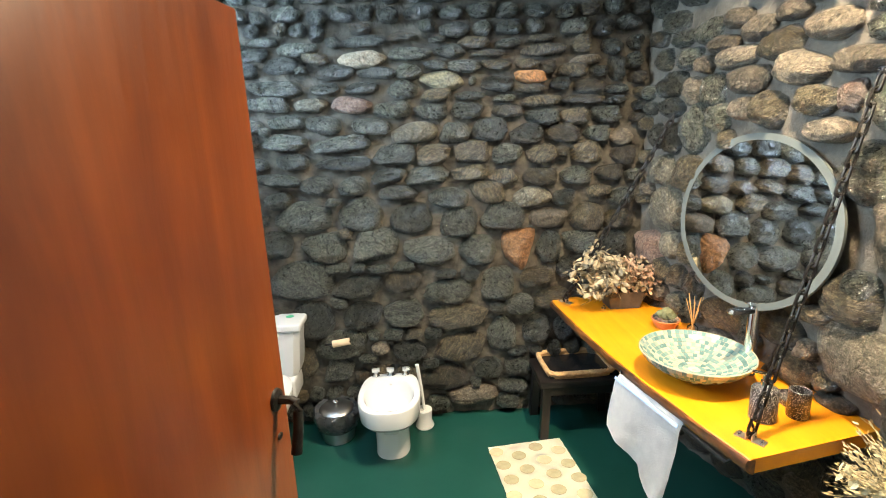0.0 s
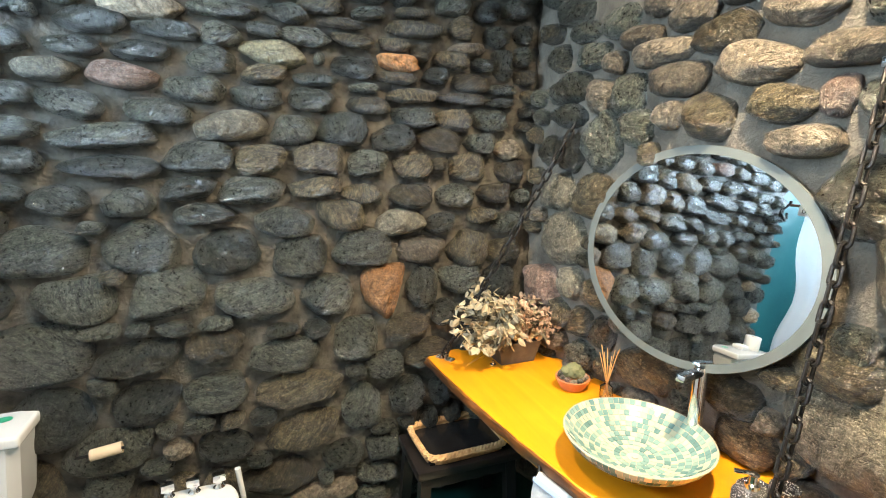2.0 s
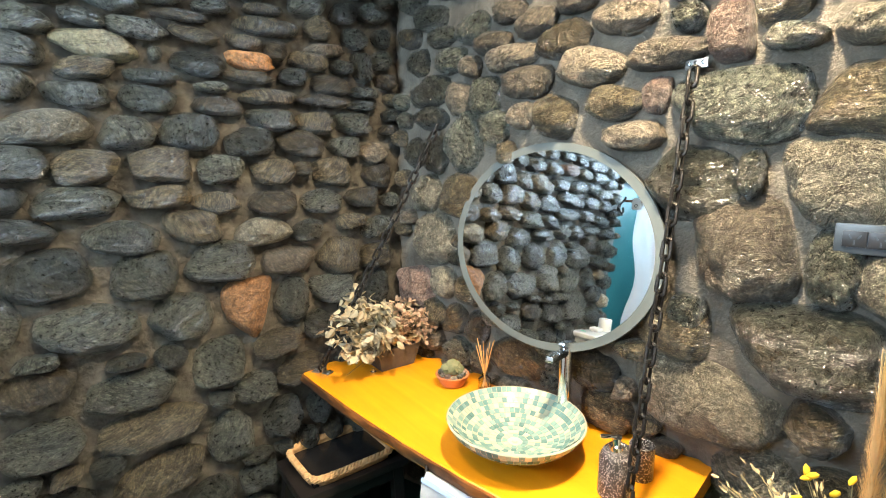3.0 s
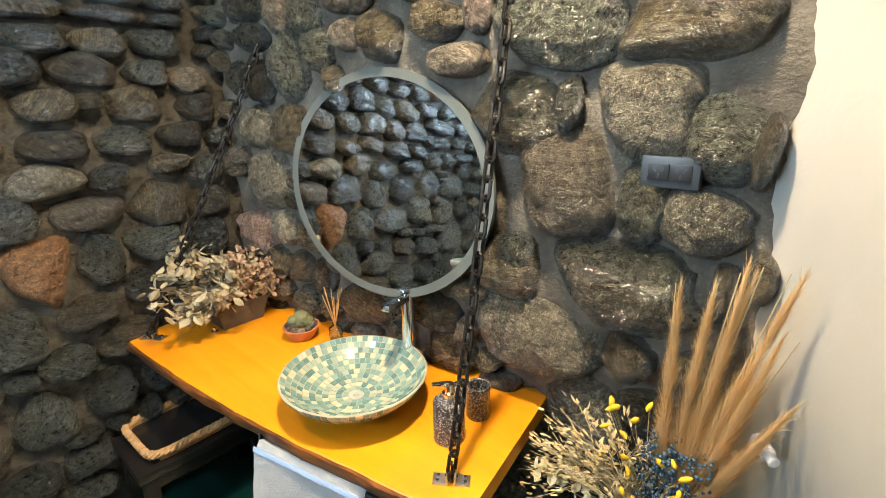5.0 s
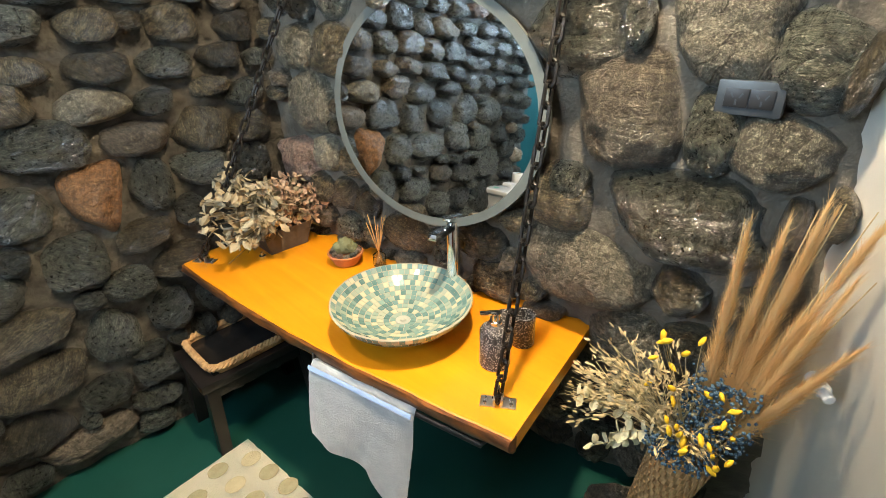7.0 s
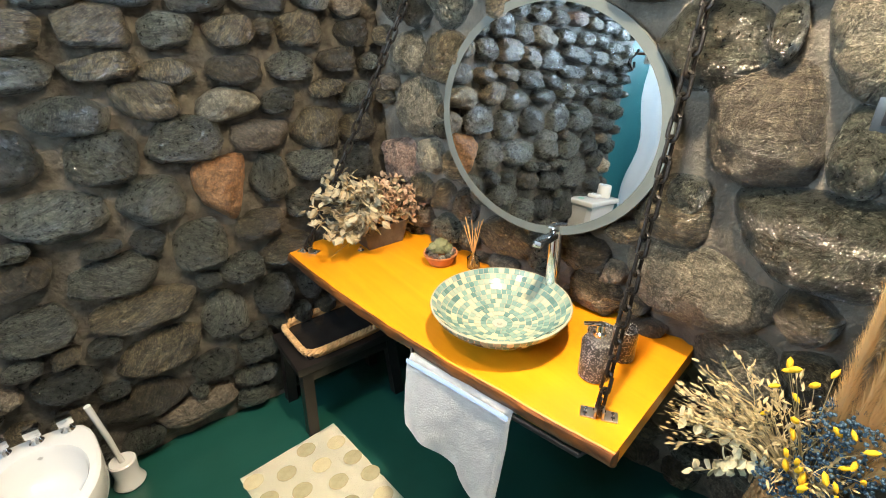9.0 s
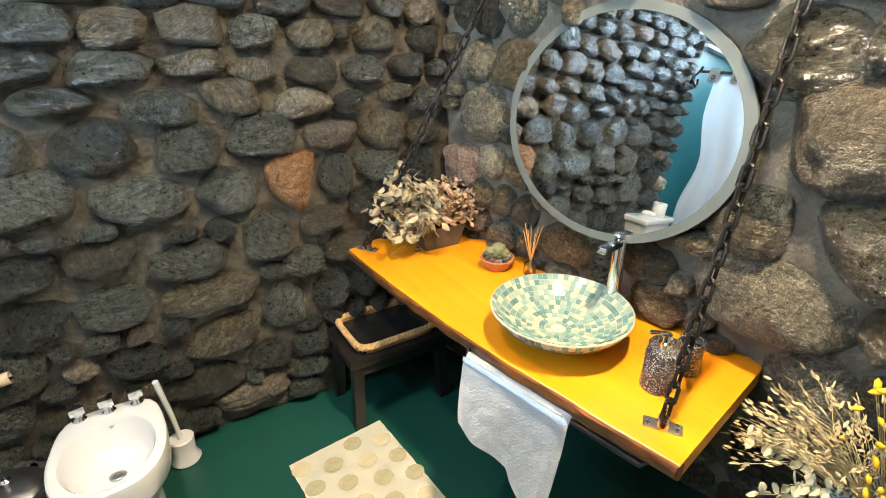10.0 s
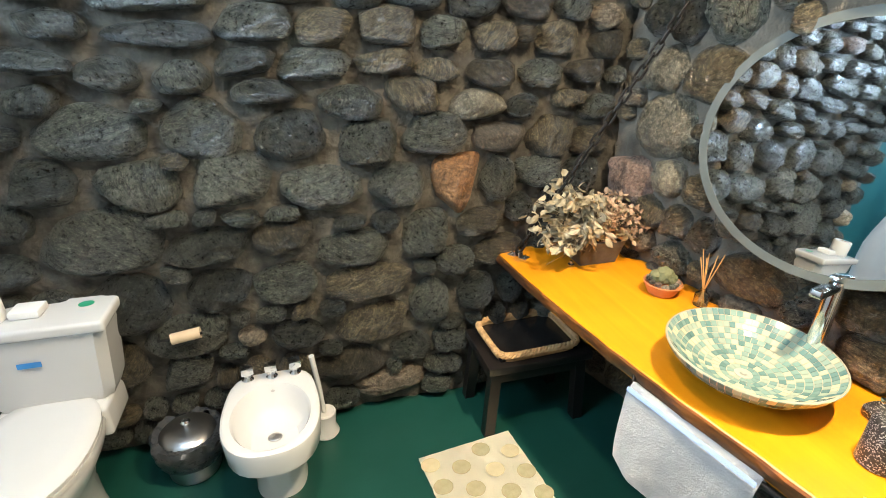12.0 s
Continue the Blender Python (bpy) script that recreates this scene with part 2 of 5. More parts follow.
def terrazzo_mat():
    m = mat("speckled_resin", (0.02, 0.018, 0.017), 0.3)
    n = Nodes(m)
    v = n.node("ShaderNodeTexVoronoi", Vector=n.co.outputs["Object"], Scale=420.0)
    n.out(Base_Color=n.mix(n.ramp(v.outputs["Color"], (0.70, 0.0), (0.74, 1.0)), (0.022, 0.019, 0.018), (0.46, 0.44, 0.42)))
    n.bump(n.noise(200.0), 0.3, 0.002)
    return m


M_TERRAZZO = terrazzo_mat()


def tile_mat():
    """Glass mosaic: every tessera takes one of a run of sea greens and creams."""
    m = mat("glass_mosaic", (0.3, 0.4, 0.35), 0.14)
    n = Nodes(m)
    geo = n.t.nodes.new("ShaderNodeNewGeometry")
    r = geo.outputs["Random Per Island"]
    c = n.ramp(r, (0.0, (0.035, 0.115, 0.125)), (0.22, (0.08, 0.19, 0.19)), (0.45, (0.16, 0.27, 0.24)), (0.62, (0.24, 0.31, 0.25)), (0.76, (0.46, 0.43, 0.29)), (0.9, (0.38, 0.38, 0.27)), (1.0, (0.10, 0.21, 0.21)))
    n.out(Base_Color=n.mix(n.math("MULTIPLY", n.noise(60.0), 0.25), c, (0.45, 0.48, 0.40)))
    return m


M_TESSERA = tile_mat()
M_GROUT = varied("grout", (0.30, 0.27, 0.20), (0.36, 0.33, 0.25), 0.7, 30.0, 0.3, 120.0)


def rug_mat():
    m = varied("rug_cotton", (0.82, 0.79, 0.65), (0.87, 0.84, 0.71), 0.95, 8.0, 0.9, 240.0, spec=0.1)
    return m


M_RUG = rug_mat()
M_DOT = varied("rug_dot", (0.36, 0.33, 0.20), (0.46, 0.42, 0.27), 0.95, 30.0, 0.9, 240.0, spec=0.1)
M_DOTPALE = varied("rug_dot_pale", (0.52, 0.46, 0.28), (0.60, 0.54, 0.36), 0.95, 30.0, 0.9, 240.0, spec=0.1)
M_MIRROR = mat("mirror_silver", (0.90, 0.93, 0.93), 0.015, 1.0)
M_FROST = varied("frosted_rim", (0.085, 0.098, 0.094), (0.115, 0.13, 0.122), 0.6, 9.0, 0.1, 120.0, 0.0)
M_GLASS = mat("clear_glass", (0.95, 0.97, 0.96), 0.03)
M_GLASS.node_tree.nodes["Principled BSDF"].inputs["Transmission Weight"].default_value = 1.0
M_LAMP = mat("lamp_glow", (1.0, 0.9, 0.7), 0.5)
M_LAMP.node_tree.nodes["Principled BSDF"].inputs["Emission Color"].default_value = (1.0, 0.8, 0.5, 1)
M_LAMP.node_tree.nodes["Principled BSDF"].inputs["Emission Strength"].default_value = 6.0


# ---- mesh helpers ----
def part(name, bm, material, parent=None, label="", smooth=True, m=None):
    """One bmesh as one mesh object, under a thing or a part."""
    me = bpy.data.meshes.new(name)
    bmesh.ops.recalc_face_normals(bm, faces=bm.faces)
    bm.to_mesh(me)
    bm.free()
    me.materials.append(material)
    if smooth:
        me.polygons.foreach_set("use_smooth", [True] * len(me.polygons))
        me.set_sharp_from_angle(angle=radians(38))
    ob = new(name, me)
    if m is not None:
        ob.matrix_world = m
    if parent is not None:
        ob.parent = parent
    if label:
        ob["label"] = label
    return ob


def thing(name, m, label, category, group="", kind=""):
    ob = new(name)
    ob.empty_display_size = 0.05
    ob.matrix_world = m
    return tagged(ob, label, category, group, kind)


def box(bm, lo, hi, bevel=0.0, m=None, seg=2):
    r = bmesh.ops.create_cube(bm, size=1)["verts"]
    c, s = [(a + b) / 2 for a, b in zip(lo, hi)], [b - a for a, b in zip(lo, hi)]
    for v in r:
        v.co = Vector([v.co[i] * s[i] + c[i] for i in range(3)])
    if bevel:
        g = list({e for v in r for e in v.link_edges})
        r = list({v for f in bmesh.ops.bevel(bm, geom=g, offset=bevel, segments=seg, profile=0.6, affect="EDGES")["faces"] for v in f.verts} | {v for v in r if v.is_valid})
    if m is not None:
        for v in r:
            v.co = m @ v.co
    return bm


def boxed(*a, **k):
    return box(bmesh.new(), *a, **k)


def lathe(profile, n=32, squash=(1, 1), bm=None, m=None):
    """A turned shape from (radius, height) pairs."""
    bm = bm or bmesh.new()
    rings = []
    for r, z in profile:
        if r < 1e-5:
            rings.append([bm.verts.new((0, 0, z))])
        else:
            rings.append([bm.verts.new((r * math.cos(a) * squash[0], r * math.sin(a) * squash[1], z)) for a in (2 * math.pi * i / n for i in range(n))])
    for a, b in zip(rings, rings[1:]):
        for i in range(n):
            q = [a[i % len(a)], a[(i + 1) % len(a)], b[(i + 1) % len(b)], b[i % len(b)]]
            q = list(dict.fromkeys(q))
            if len(q) > 2:
                bm.faces.new(q)
    if m is not None:
        for ring in rings:
            for v in ring:
                v.co = m @ v.co
    return bm


def tube(points, radius, n=8, bm=None, taper=1.0, closed=False):
    """A round bar along points."""
    bm = bm or bmesh.new()
    pts = [Vector(p) for p in points]
    rings, count = [], len(pts)
    for i, p in enumerate(pts):
        a = pts[i - 1] if (i or closed) else p
        b = pts[(i + 1) % count] if (i < count - 1 or closed) else p
        d = (b - a).normalized()
        s = d.cross(Vector((0, 0, 1)) if abs(d.z) < 0.9 else Vector((1, 0, 0))).normalized()
        u = d.cross(s)
        r = radius * (1 + (taper - 1) * i / max(1, count - 1))
        rings.append([bm.verts.new(p + r * (math.cos(t) * s + math.sin(t) * u)) for t in (2 * math.pi * k / n for k in range(n))])
    for i in range(count if closed else count - 1):
        a, b = rings[i], rings[(i + 1) % count]
        for k in range(n):
            bm.faces.new((a[k], a[(k + 1) % n], b[(k + 1) % n], b[k]))
    if not closed:
        bm.faces.new(rings[0]), bm.faces.new(rings[-1])
    return bm


def loft(sections, bm=None, cap=True):
    """Skin through closed sections with the same number of points."""
    bm = bm or bmesh.new()
    rings = [[bm.verts.new(p) for p in s] for s in sections]
    for a, b in zip(rings, rings[1:]):
        for i in range(len(a)):
            bm.faces.new((a[i], a[(i + 1) % len(a)], b[(i + 1) % len(b)], b[i]))
    if cap:
        bm.faces.new(rings[0]), bm.faces.new(rings[-1])
    return bm


def oval(cx, cy, z, rx, ry, n=28, power=2.0, back=1.0):
    """A superellipse; back narrows its +y half."""
    out = []
    for i in range(n):
        a = 2 * math.pi * i / n
        c, s = math.cos(a), math.sin(a)
        k = (abs(c) ** power + abs(s) ** power) ** (-1 / power)
        out.append((cx + rx * k * c * (back if s > 0.3 else 1.0), cy + ry * k * s, z))
    return out


def ball(bm, c, r, sub=2, squash=(1, 1, 1), rot=None):
    vs = bmesh.ops.create_icosphere(bm, subdivisions=sub, radius=1)["verts"]
    for v in vs:
        p = Vector([v.co[i] * r * squash[i] for i in range(3)])
        v.co = (rot @ p if rot else p) + Vector(c)
    return vs


def leaf(bm, p, d, length, width, curl=0.2, side=None):
    """One small folded leaf from p along d."""
    d = Vector(d).normalized()
    s = (side or d.cross(Vector((random.uniform(-1, 1), random.uniform(-1, 1), random.uniform(-1, 1))))).normalized()
    u = d.cross(s)
    p = Vector(p)
    pts = []
    for t, w in ((0, 0.12), (0.35, 1.0), (0.72, 0.8), (1, 0.06)):
        c = p + d * length * t + u * curl * length * t * t
        pts.append((bm.verts.new(c - s * width * w / 2 + u * width * 0.15), bm.verts.new(c), bm.verts.new(c + s * width * w / 2 + u * width * 0.15)))
    for a, b in zip(pts, pts[1:]):
        bm.faces.new((a[0], a[1], b[1], b[0])), bm.faces.new((a[1], a[2], b[2], b[1]))


def rnd(a, b):
    return random.uniform(a, b)


# ---- structure ----


def back_wall(u, z, out=0.0):
    """A place on the back wall: u metres along it from the corner (to the west), out metres into the room."""
    return Vector((-u, -out, z))


def side_wall(u, z, out=0.0):
    """A place on the washstand wall, whose foot splays outwards."""
    splay = 0.19 * max(0.0, 1 - z / 1.1)
    return Vector((u * (0.0875 + splay) - out, -u, z))


def sheet(f, u0, u1, z0, z1, step, thick, relief=0.0, hole=None):
    """A wall slab over a grid, rough on its face."""
    bm = bmesh.new()
    nu, nz = max(1, round((u1 - u0) / step)), max(1, round((z1 - z0) / step))
    face = []
    for i in range(nu + 1):
        row = []
        for k in range(nz + 1):
            u, z = u0 + (u1 - u0) * i / nu, z0 + (z1 - z0) * k / nz
            p = f(u, z)
            r = relief * (noise.noise(p * 9) + 0.6 * noise.noise(p * 27))
            row.append(bm.verts.new(f(u, z, r)))
        face.append(row)
    for i in range(nu):
        for k in range(nz):
            bm.faces.new((face[i][k], face[i + 1][k], face[i + 1][k + 1], face[i][k + 1]))
    rim = [face[i][0] for i in range(nu + 1)] + [face[nu][k] for k in range(1, nz + 1)] + [face[i][nz] for i in range(nu - 1, -1, -1)] + [face[0][k] for k in range(nz - 1, 0, -1)]
    far = {}
    for i, k in [(i, 0) for i in range(nu + 1)] + [(nu, k) for k in range(1, nz + 1)] + [(i, nz) for i in range(nu - 1, -1, -1)] + [(0, k) for k in range(nz - 1, 0, -1)]:
        u, z = u0 + (u1 - u0) * i / nu, z0 + (z1 - z0) * k / nz
        far[face[i][k]] = bm.verts.new(f(u, z, -thick))
    for a, b in zip(rim, rim[1:] + rim[:1]):
        bm.faces.new((a, b, far[b], far[a]))
    bm.faces.new([far[v] for v in rim])
    return bm


def structure(name, bm, material, label, category, smooth=True):
    return tagged(part(name, bm, material, None, "", smooth), label, category, "", "structure")


TOP, NICHE = 2.95, 2.66
wall_back = structure("wall_back", sheet(lambda u, z, o=0: back_wall(u, z, o - 0.022), -0.25, NICHE, 0.0, TOP, 0.03, 0.30, 0.020), M_MORTAR, "rough grey mortar wall set with dark varnished river stones", "wall")
wall_lintel = structure("wall_lintel", sheet(lambda u, z, o=0: back_wall(u, z, o - 0.022), NICHE, 3.7, 2.10, TOP, 0.04, 0.30, 0.012), M_MORTAR, "river stone masonry carried over the shower opening", "wall")
wall_side = structure("wall_side", sheet(lambda u, z, o=0: side_wall(u, z, o - 0.012), 0.0, 2.0, 0.0, TOP, 0.03, 0.3, 0.020), M_MORTARPALE, "rough mortar wall set with large brown and grey boulders", "wall")

bm = bmesh.new()
box(bm, (-4.4, -4.6, -0.2), (1.2, 1.6, 0.0))
floor = structure("floor", bm, M_FLOOR, "dark green polished cement floor", "floor", False)
# ceiling pieces leave an opening for the added skylight
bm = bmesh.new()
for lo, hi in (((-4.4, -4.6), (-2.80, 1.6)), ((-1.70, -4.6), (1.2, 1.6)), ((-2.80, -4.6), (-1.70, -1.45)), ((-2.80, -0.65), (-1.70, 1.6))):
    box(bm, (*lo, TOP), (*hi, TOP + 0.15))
ceiling = structure("ceiling", bm, M_CEIL, "plain dark brown ceiling, unseen, with an added skylight opening", "ceiling", False)
# made-up skylight frame and panes around the blue fill lamp
skylight = thing("added_skylight", pose(-2.25, -1.05, TOP + 0.15), "added white framed skylight, unseen, around a blue fill light", "skylight", "", "structure")
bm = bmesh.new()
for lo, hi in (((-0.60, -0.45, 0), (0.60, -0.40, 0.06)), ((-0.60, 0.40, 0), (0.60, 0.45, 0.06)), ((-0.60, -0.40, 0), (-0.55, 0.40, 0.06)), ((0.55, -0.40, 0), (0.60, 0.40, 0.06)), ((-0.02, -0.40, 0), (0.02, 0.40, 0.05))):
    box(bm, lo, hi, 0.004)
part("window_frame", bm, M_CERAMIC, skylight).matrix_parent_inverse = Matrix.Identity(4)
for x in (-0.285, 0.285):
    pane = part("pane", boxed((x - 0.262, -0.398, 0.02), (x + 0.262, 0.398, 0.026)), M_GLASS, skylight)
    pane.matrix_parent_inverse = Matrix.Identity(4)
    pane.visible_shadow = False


def slab(a, b, c, d, z0, z1):
    """An upright slab over the ground plan a-b-c-d."""
    return loft([[(p[0], p[1], z) for p in (a, b, c, d)] for z in (z0, z1)])


# plaster wall that comes off the stone wall towards the door, rough where its coat ends
bm = bmesh.new()
cols = []
for i in range(14):
    t = i / 13
    col = []
    for k in range(31):
        z = TOP * k / 30
        s = side_wall(2.0, z, 0.0)
        edge = 0.012 * noise.noise((z * 9, 3, 1)) + 0.008 * noise.noise((z * 31, 8, 1)) if i == 0 else 0
        a, b = Vector((s.x + 0.02, -1.97 + edge, z)), Vector((-0.86, -2.66, z))
        p = a.lerp(b, t ** 1.2)
        p += Vector((0.5, -0.8, 0)) * 0.05 * math.sin(min(1.0, t * 4) * math.pi / 2)
        col.append(bm.verts.new(p + Vector((0.45, -0.6, 0)) * 0.008 * noise.noise(p * 3)))
    cols.append(col)
for a, b in zip(cols, cols[1:]):
    for k in range(30):
        bm.faces.new((a[k], b[k], b[k + 1], a[k + 1]))
bmesh.ops.solidify(bm, geom=bm.faces[:], thickness=-0.12)
wall_plaster = structure("wall_plaster", bm, M_PLASTER, "cream plaster wall with a ragged coat edge", "wall")
structure("wall_door_side", slab((-3.75, -2.62), (-1.88, -2.62), (-1.88, -2.76), (-3.75, -2.76), 0, TOP), M_PLASTER, "plain cream plaster wall beside the door", "wall", False)
structure("wall_over_door", slab((-1.88, -2.62), (-0.86, -2.62), (-0.86, -2.76), (-1.88, -2.76), 2.12, TOP), M_PLASTER, "plain cream plaster over the doorway", "wall", False)
bm = bmesh.new()
for y0, y1, z0, z1 in ((-2.62, -1.75, 0, TOP), (-0.25, 0.0, 0, TOP), (-1.75, -0.25, 0, 2.0), (-1.75, -0.25, 2.85, TOP)):
    box(bm, (-3.75, y0, z0), (-3.6, y1, z1))
structure("wall_west", bm, M_GREEN, "teal green painted wall with a high window", "wall", False)
window = thing("window_1", pose(-3.68, -1.0, 2.0), "high white framed window letting in daylight", "window", "", "structure")
bm = bmesh.new()
for lo, hi in (((-0.03, -0.75, 0), (0.03, -0.70, 0.85)), ((-0.03, 0.70, 0), (0.03, 0.75, 0.85)), ((-0.03, -0.70, 0), (0.03, 0.70, 0.05)), ((-0.03, -0.70, 0.80), (0.03, 0.70, 0.85)), ((-0.02, -0.02, 0.05), (0.02, 0.02, 0.80))):
    box(bm, lo, hi, 0.004)
part("window_frame", bm, M_CERAMIC, window)
for y in (-0.36, 0.36):
    pane = part("pane", boxed((-0.003, y - 0.335, 0.05), (0.003, y + 0.335, 0.80)), M_GLASS, window)
    pane.visible_shadow = False
bm = bmesh.new()
box(bm, (-4.2, -4.3, 0), (-4.1, -2.76, TOP)), box(bm, (0.9, -4.3, 0), (1.0, -2.3, TOP)), box(bm, (-4.2, -4.4, 0), (1.0, -4.3, TOP))
structure("wall_hall", bm, M_PLASTER, "plain plaster walls of the room behind the door", "wall", False)

# shower corner: painted back wall under the stone lintel
structure("wall_shower", boxed((-3.75, 0.05, 0), (-2.655, 0.30, 2.098)), M_GREEN, "teal green painted wall of the shower corner", "wall", False)
structure("ledge", boxed((-3.6, -0.03, 2.075), (-2.64, 0.05, 2.097), 0.006), M_CURTAIN, "pale ledge over the painted shower wall", "ledge")


# ---- stones ----
def stone_mesh(i):
    """A cobble: a lumpy superellipsoid, flattened on some sides."""
    r = random.Random(100 + i)
    bm = bmesh.new()
    bmesh.ops.create_icosphere(bm, subdivisions=4, radius=1)
    e, off = r.uniform(2.1, 3.1), Vector((r.uniform(0, 50), r.uniform(0, 50), i * 3.7))
    lean, pinch = r.uniform(-0.14, 0.14), r.uniform(-0.16, 0.16)
    cuts = [(Vector((math.cos(a), r.uniform(-0.5, 0.1), math.sin(a))).normalized(), r.uniform(0.80, 0.96)) for a in (r.uniform(0, 6.28) for _ in range(4))]
    for v in bm.verts:
        d = v.co.normalized()
        k = (abs(d.x) ** e + abs(d.y) ** 2.4 + abs(d.z) ** e) ** (-1 / e)
        p = d * k
        p *= 1 + 0.12 * noise.noise(d * 1.4 + off) + 0.05 * noise.noise(d * 3.2 + off) + 0.025 * noise.noise(d * 8 + off)
        for nrm, lim in cuts:
            over = p.dot(nrm) - lim
            if over > 0:
                p -= nrm * over * 0.65
        p.x += lean * p.z
        p.z *= 1 + pinch * p.x
        p.y += 0.14 * noise.noise(d * 2.6 + off * 2) + 0.07 * noise.noise(d * 6 + off) + 0.03 * noise.noise(d * 13 + off)
        if i == 30:
            p.x *= 0.72 + 0.34 * p.z
        v.co = p
    m = max(abs(v.co.x) for v in bm.verts), max(abs(v.co.z) for v in bm.verts)
    for v in bm.verts:
        v.co.x, v.co.z = v.co.x / m[0], v.co.z / m[1]
    me = bpy.data.meshes.new("stone")
    bm.to_mesh(me)
    bm.free()
    me.polygons.foreach_set("use_smooth", [True] * len(me.polygons))
    return me


STONES = {}


def stone_data(i, kind):
    """Shared mesh data, one for each shape and kind of rock."""
    if (i, kind) not in STONES:
        if (i, "") not in STONES:
            STONES[i, ""] = stone_mesh(i)
        me = STONES[i, ""].copy()
        me.materials.append(STONE[kind])
        STONES[i, kind] = me
    return STONES[i, kind]


PLACED = {}
LETTER = {"d": "dark", "g": "grey", "b": "brown", "t": "tan", "n": "granite", "p": "pink", "o": "orange", "l": "olive", "c": "cream"}


def stone(wall, f, turn, u, z, w, h, tilt, kind, proud=0.054, shape=None):
    if wall is wall_back and u + w / 2 > NICHE - 0.02:
        u, w = (u - w / 2 + NICHE - 0.02) / 2, max(0.05, NICHE - 0.02 - u + w / 2)
    if wall is wall_side and u + w / 2 > 1.95:
        u, w = (u - w / 2 + 1.95) / 2, max(0.05, 1.95 - u + w / 2)
    if wall is wall_side:
        w, h = w * 1.09, h * 1.09
    shape = (30 if kind == "o" and h > 0.12 else random.randrange(28)) if shape is None else shape
    ob = new("stone", stone_data(shape, LETTER[kind]))
    depth = min(0.09, 0.030 + 0.28 * min(w, h))
    p = f(u, z, proud - depth)
    ob.matrix_world = pose(*p, 0, tilt, turn) @ Matrix.Diagonal((w / 2, depth, h / 2, 1))
    ob.parent = wall
    PLACED.setdefault(wall.name, []).append((u, z, w / 2, h / 2))
    return ob


def course(wall, f, turn, kinds, *rows):
    """Stones of one course: u, z, width, height, tilt for each, and a letter each for the rock."""
    for kind, (u, z, w, h, tilt) in zip(kinds, rows):
        stone(wall, f, turn, u, z, w, h, tilt, kind)


def fill(wall, f, turn, u0, u1, z0, z1, height, width, kinds, clear=None):
    """Courses of cobbles wherever no stone stands yet."""
    taken = PLACED.setdefault(wall.name, [])
    z = z0
    while z < z1:
        h = height(z) * rnd(0.85, 1.15)
        u = u0 + rnd(-0.05, 0.02)
        while u < u1:
            w = width(z) * rnd(0.65, 1.35)
            c, k = u + w / 2, z + h / 2 + rnd(-0.012, 0.012)
            free = all(((c - a) / (w / 2 + p)) ** 2 + ((k - b) / (h / 2 + q)) ** 2 > 0.80 for a, b, p, q in taken)
            if free and not (clear and clear(c, k, w, h)) and c + w / 2 < u1 - 0.01:
                stone(wall, f, turn, c, k, w * 0.93, h * 0.90, rnd(-7, 7), random.choice(kinds))
                u += w
            else:
                u += 0.03 if taken else w
        z += h


# ---- door ----
door = thing("door_1", pose(-1.808, -2.60, 0, 0, 0, 81), "open glossy reddish brown wooden door with a black lever", "door", "", "structure")
part("leaf", boxed((0, -0.02, 0.01), (0.80, 0.02, 2.08), 0.006), M_DOOR, door)
bm = tube([(0.75, -0.02, 1.255), (0.75, -0.06, 1.255)], 0.010)
tube([(0.75, -0.055, 1.257), (0.747, -0.070, 1.252), (0.738, -0.076, 1.235), (0.725, -0.076, 1.19), (0.712, -0.073, 1.145)], 0.0095, 10, bm, 1.35)
lathe([(0.0, 0), (0.027, 0), (0.025, 0.006), (0.012, 0.01)], 20, (1, 1), bm, pose(0.75, -0.0205, 1.255, 90))
part("lever", bm, M_IRON, door, "black forged lever handle")
part("keyhole", lathe([(0.0, 0), (0.011, 0), (0.010, 0.004), (0.004, 0.005), (0, 0.003)], 16, (1, 0.7), None, pose(0.745, -0.0205, 1.165, 90)), M_IRON, door)

# ---- shower ----
rod = thing("shower_curtain_rod", pose(-2.74, 0.05, 1.905, 0, 0, 9), "thin reddish brown pipe closing off the shower corner", "curtain rod")
part("pipe", tube([(0, -0.01, 0), (0, -2.45, 0)], 0.011, 10), M_COPPER, rod)
part("flange", lathe([(0, 0), (0.026, 0), (0.024, 0.008), (0.012, 0.012)], 20, (1, 1), None, pose(0, 0, 0, 90)), M_COPPER, rod)
curtain = thing("shower_curtain", pose(-2.74, 0.05, 0, 0, 0, 9), "white cloth shower curtain looped on the brown pipe", "curtain")
bm = bmesh.new()
cols = []
for i in range(81):
    t = i / 80
    col = []
    for k in range(19):
        z = 0.05 + 1.83 * k / 18
        y = -0.16 - 1.9 * t + (0.05 * math.sin(z * 3 + 1) + 0.025 * math.sin(z * 9)) * (1 - t) ** 3
        col.append(bm.verts.new((-0.02 - 0.10 * (1 - z / 1.9) * (1 - t) + 0.045 * math.sin(t * 30 + 0.5 * math.sin(z * 2)) * (1 - 0.45 * k / 18) + 0.015 * math.sin(t * 71 + z), y, z)))
    cols.append(col)
for a, b in zip(cols, cols[1:]):
    for k in range(18):
        bm.faces.new((a[k], b[k], b[k + 1], a[k + 1]))
bmesh.ops.solidify(bm, geom=bm.faces[:], thickness=0.002)
part("cloth", bm, M_CURTAIN, curtain)
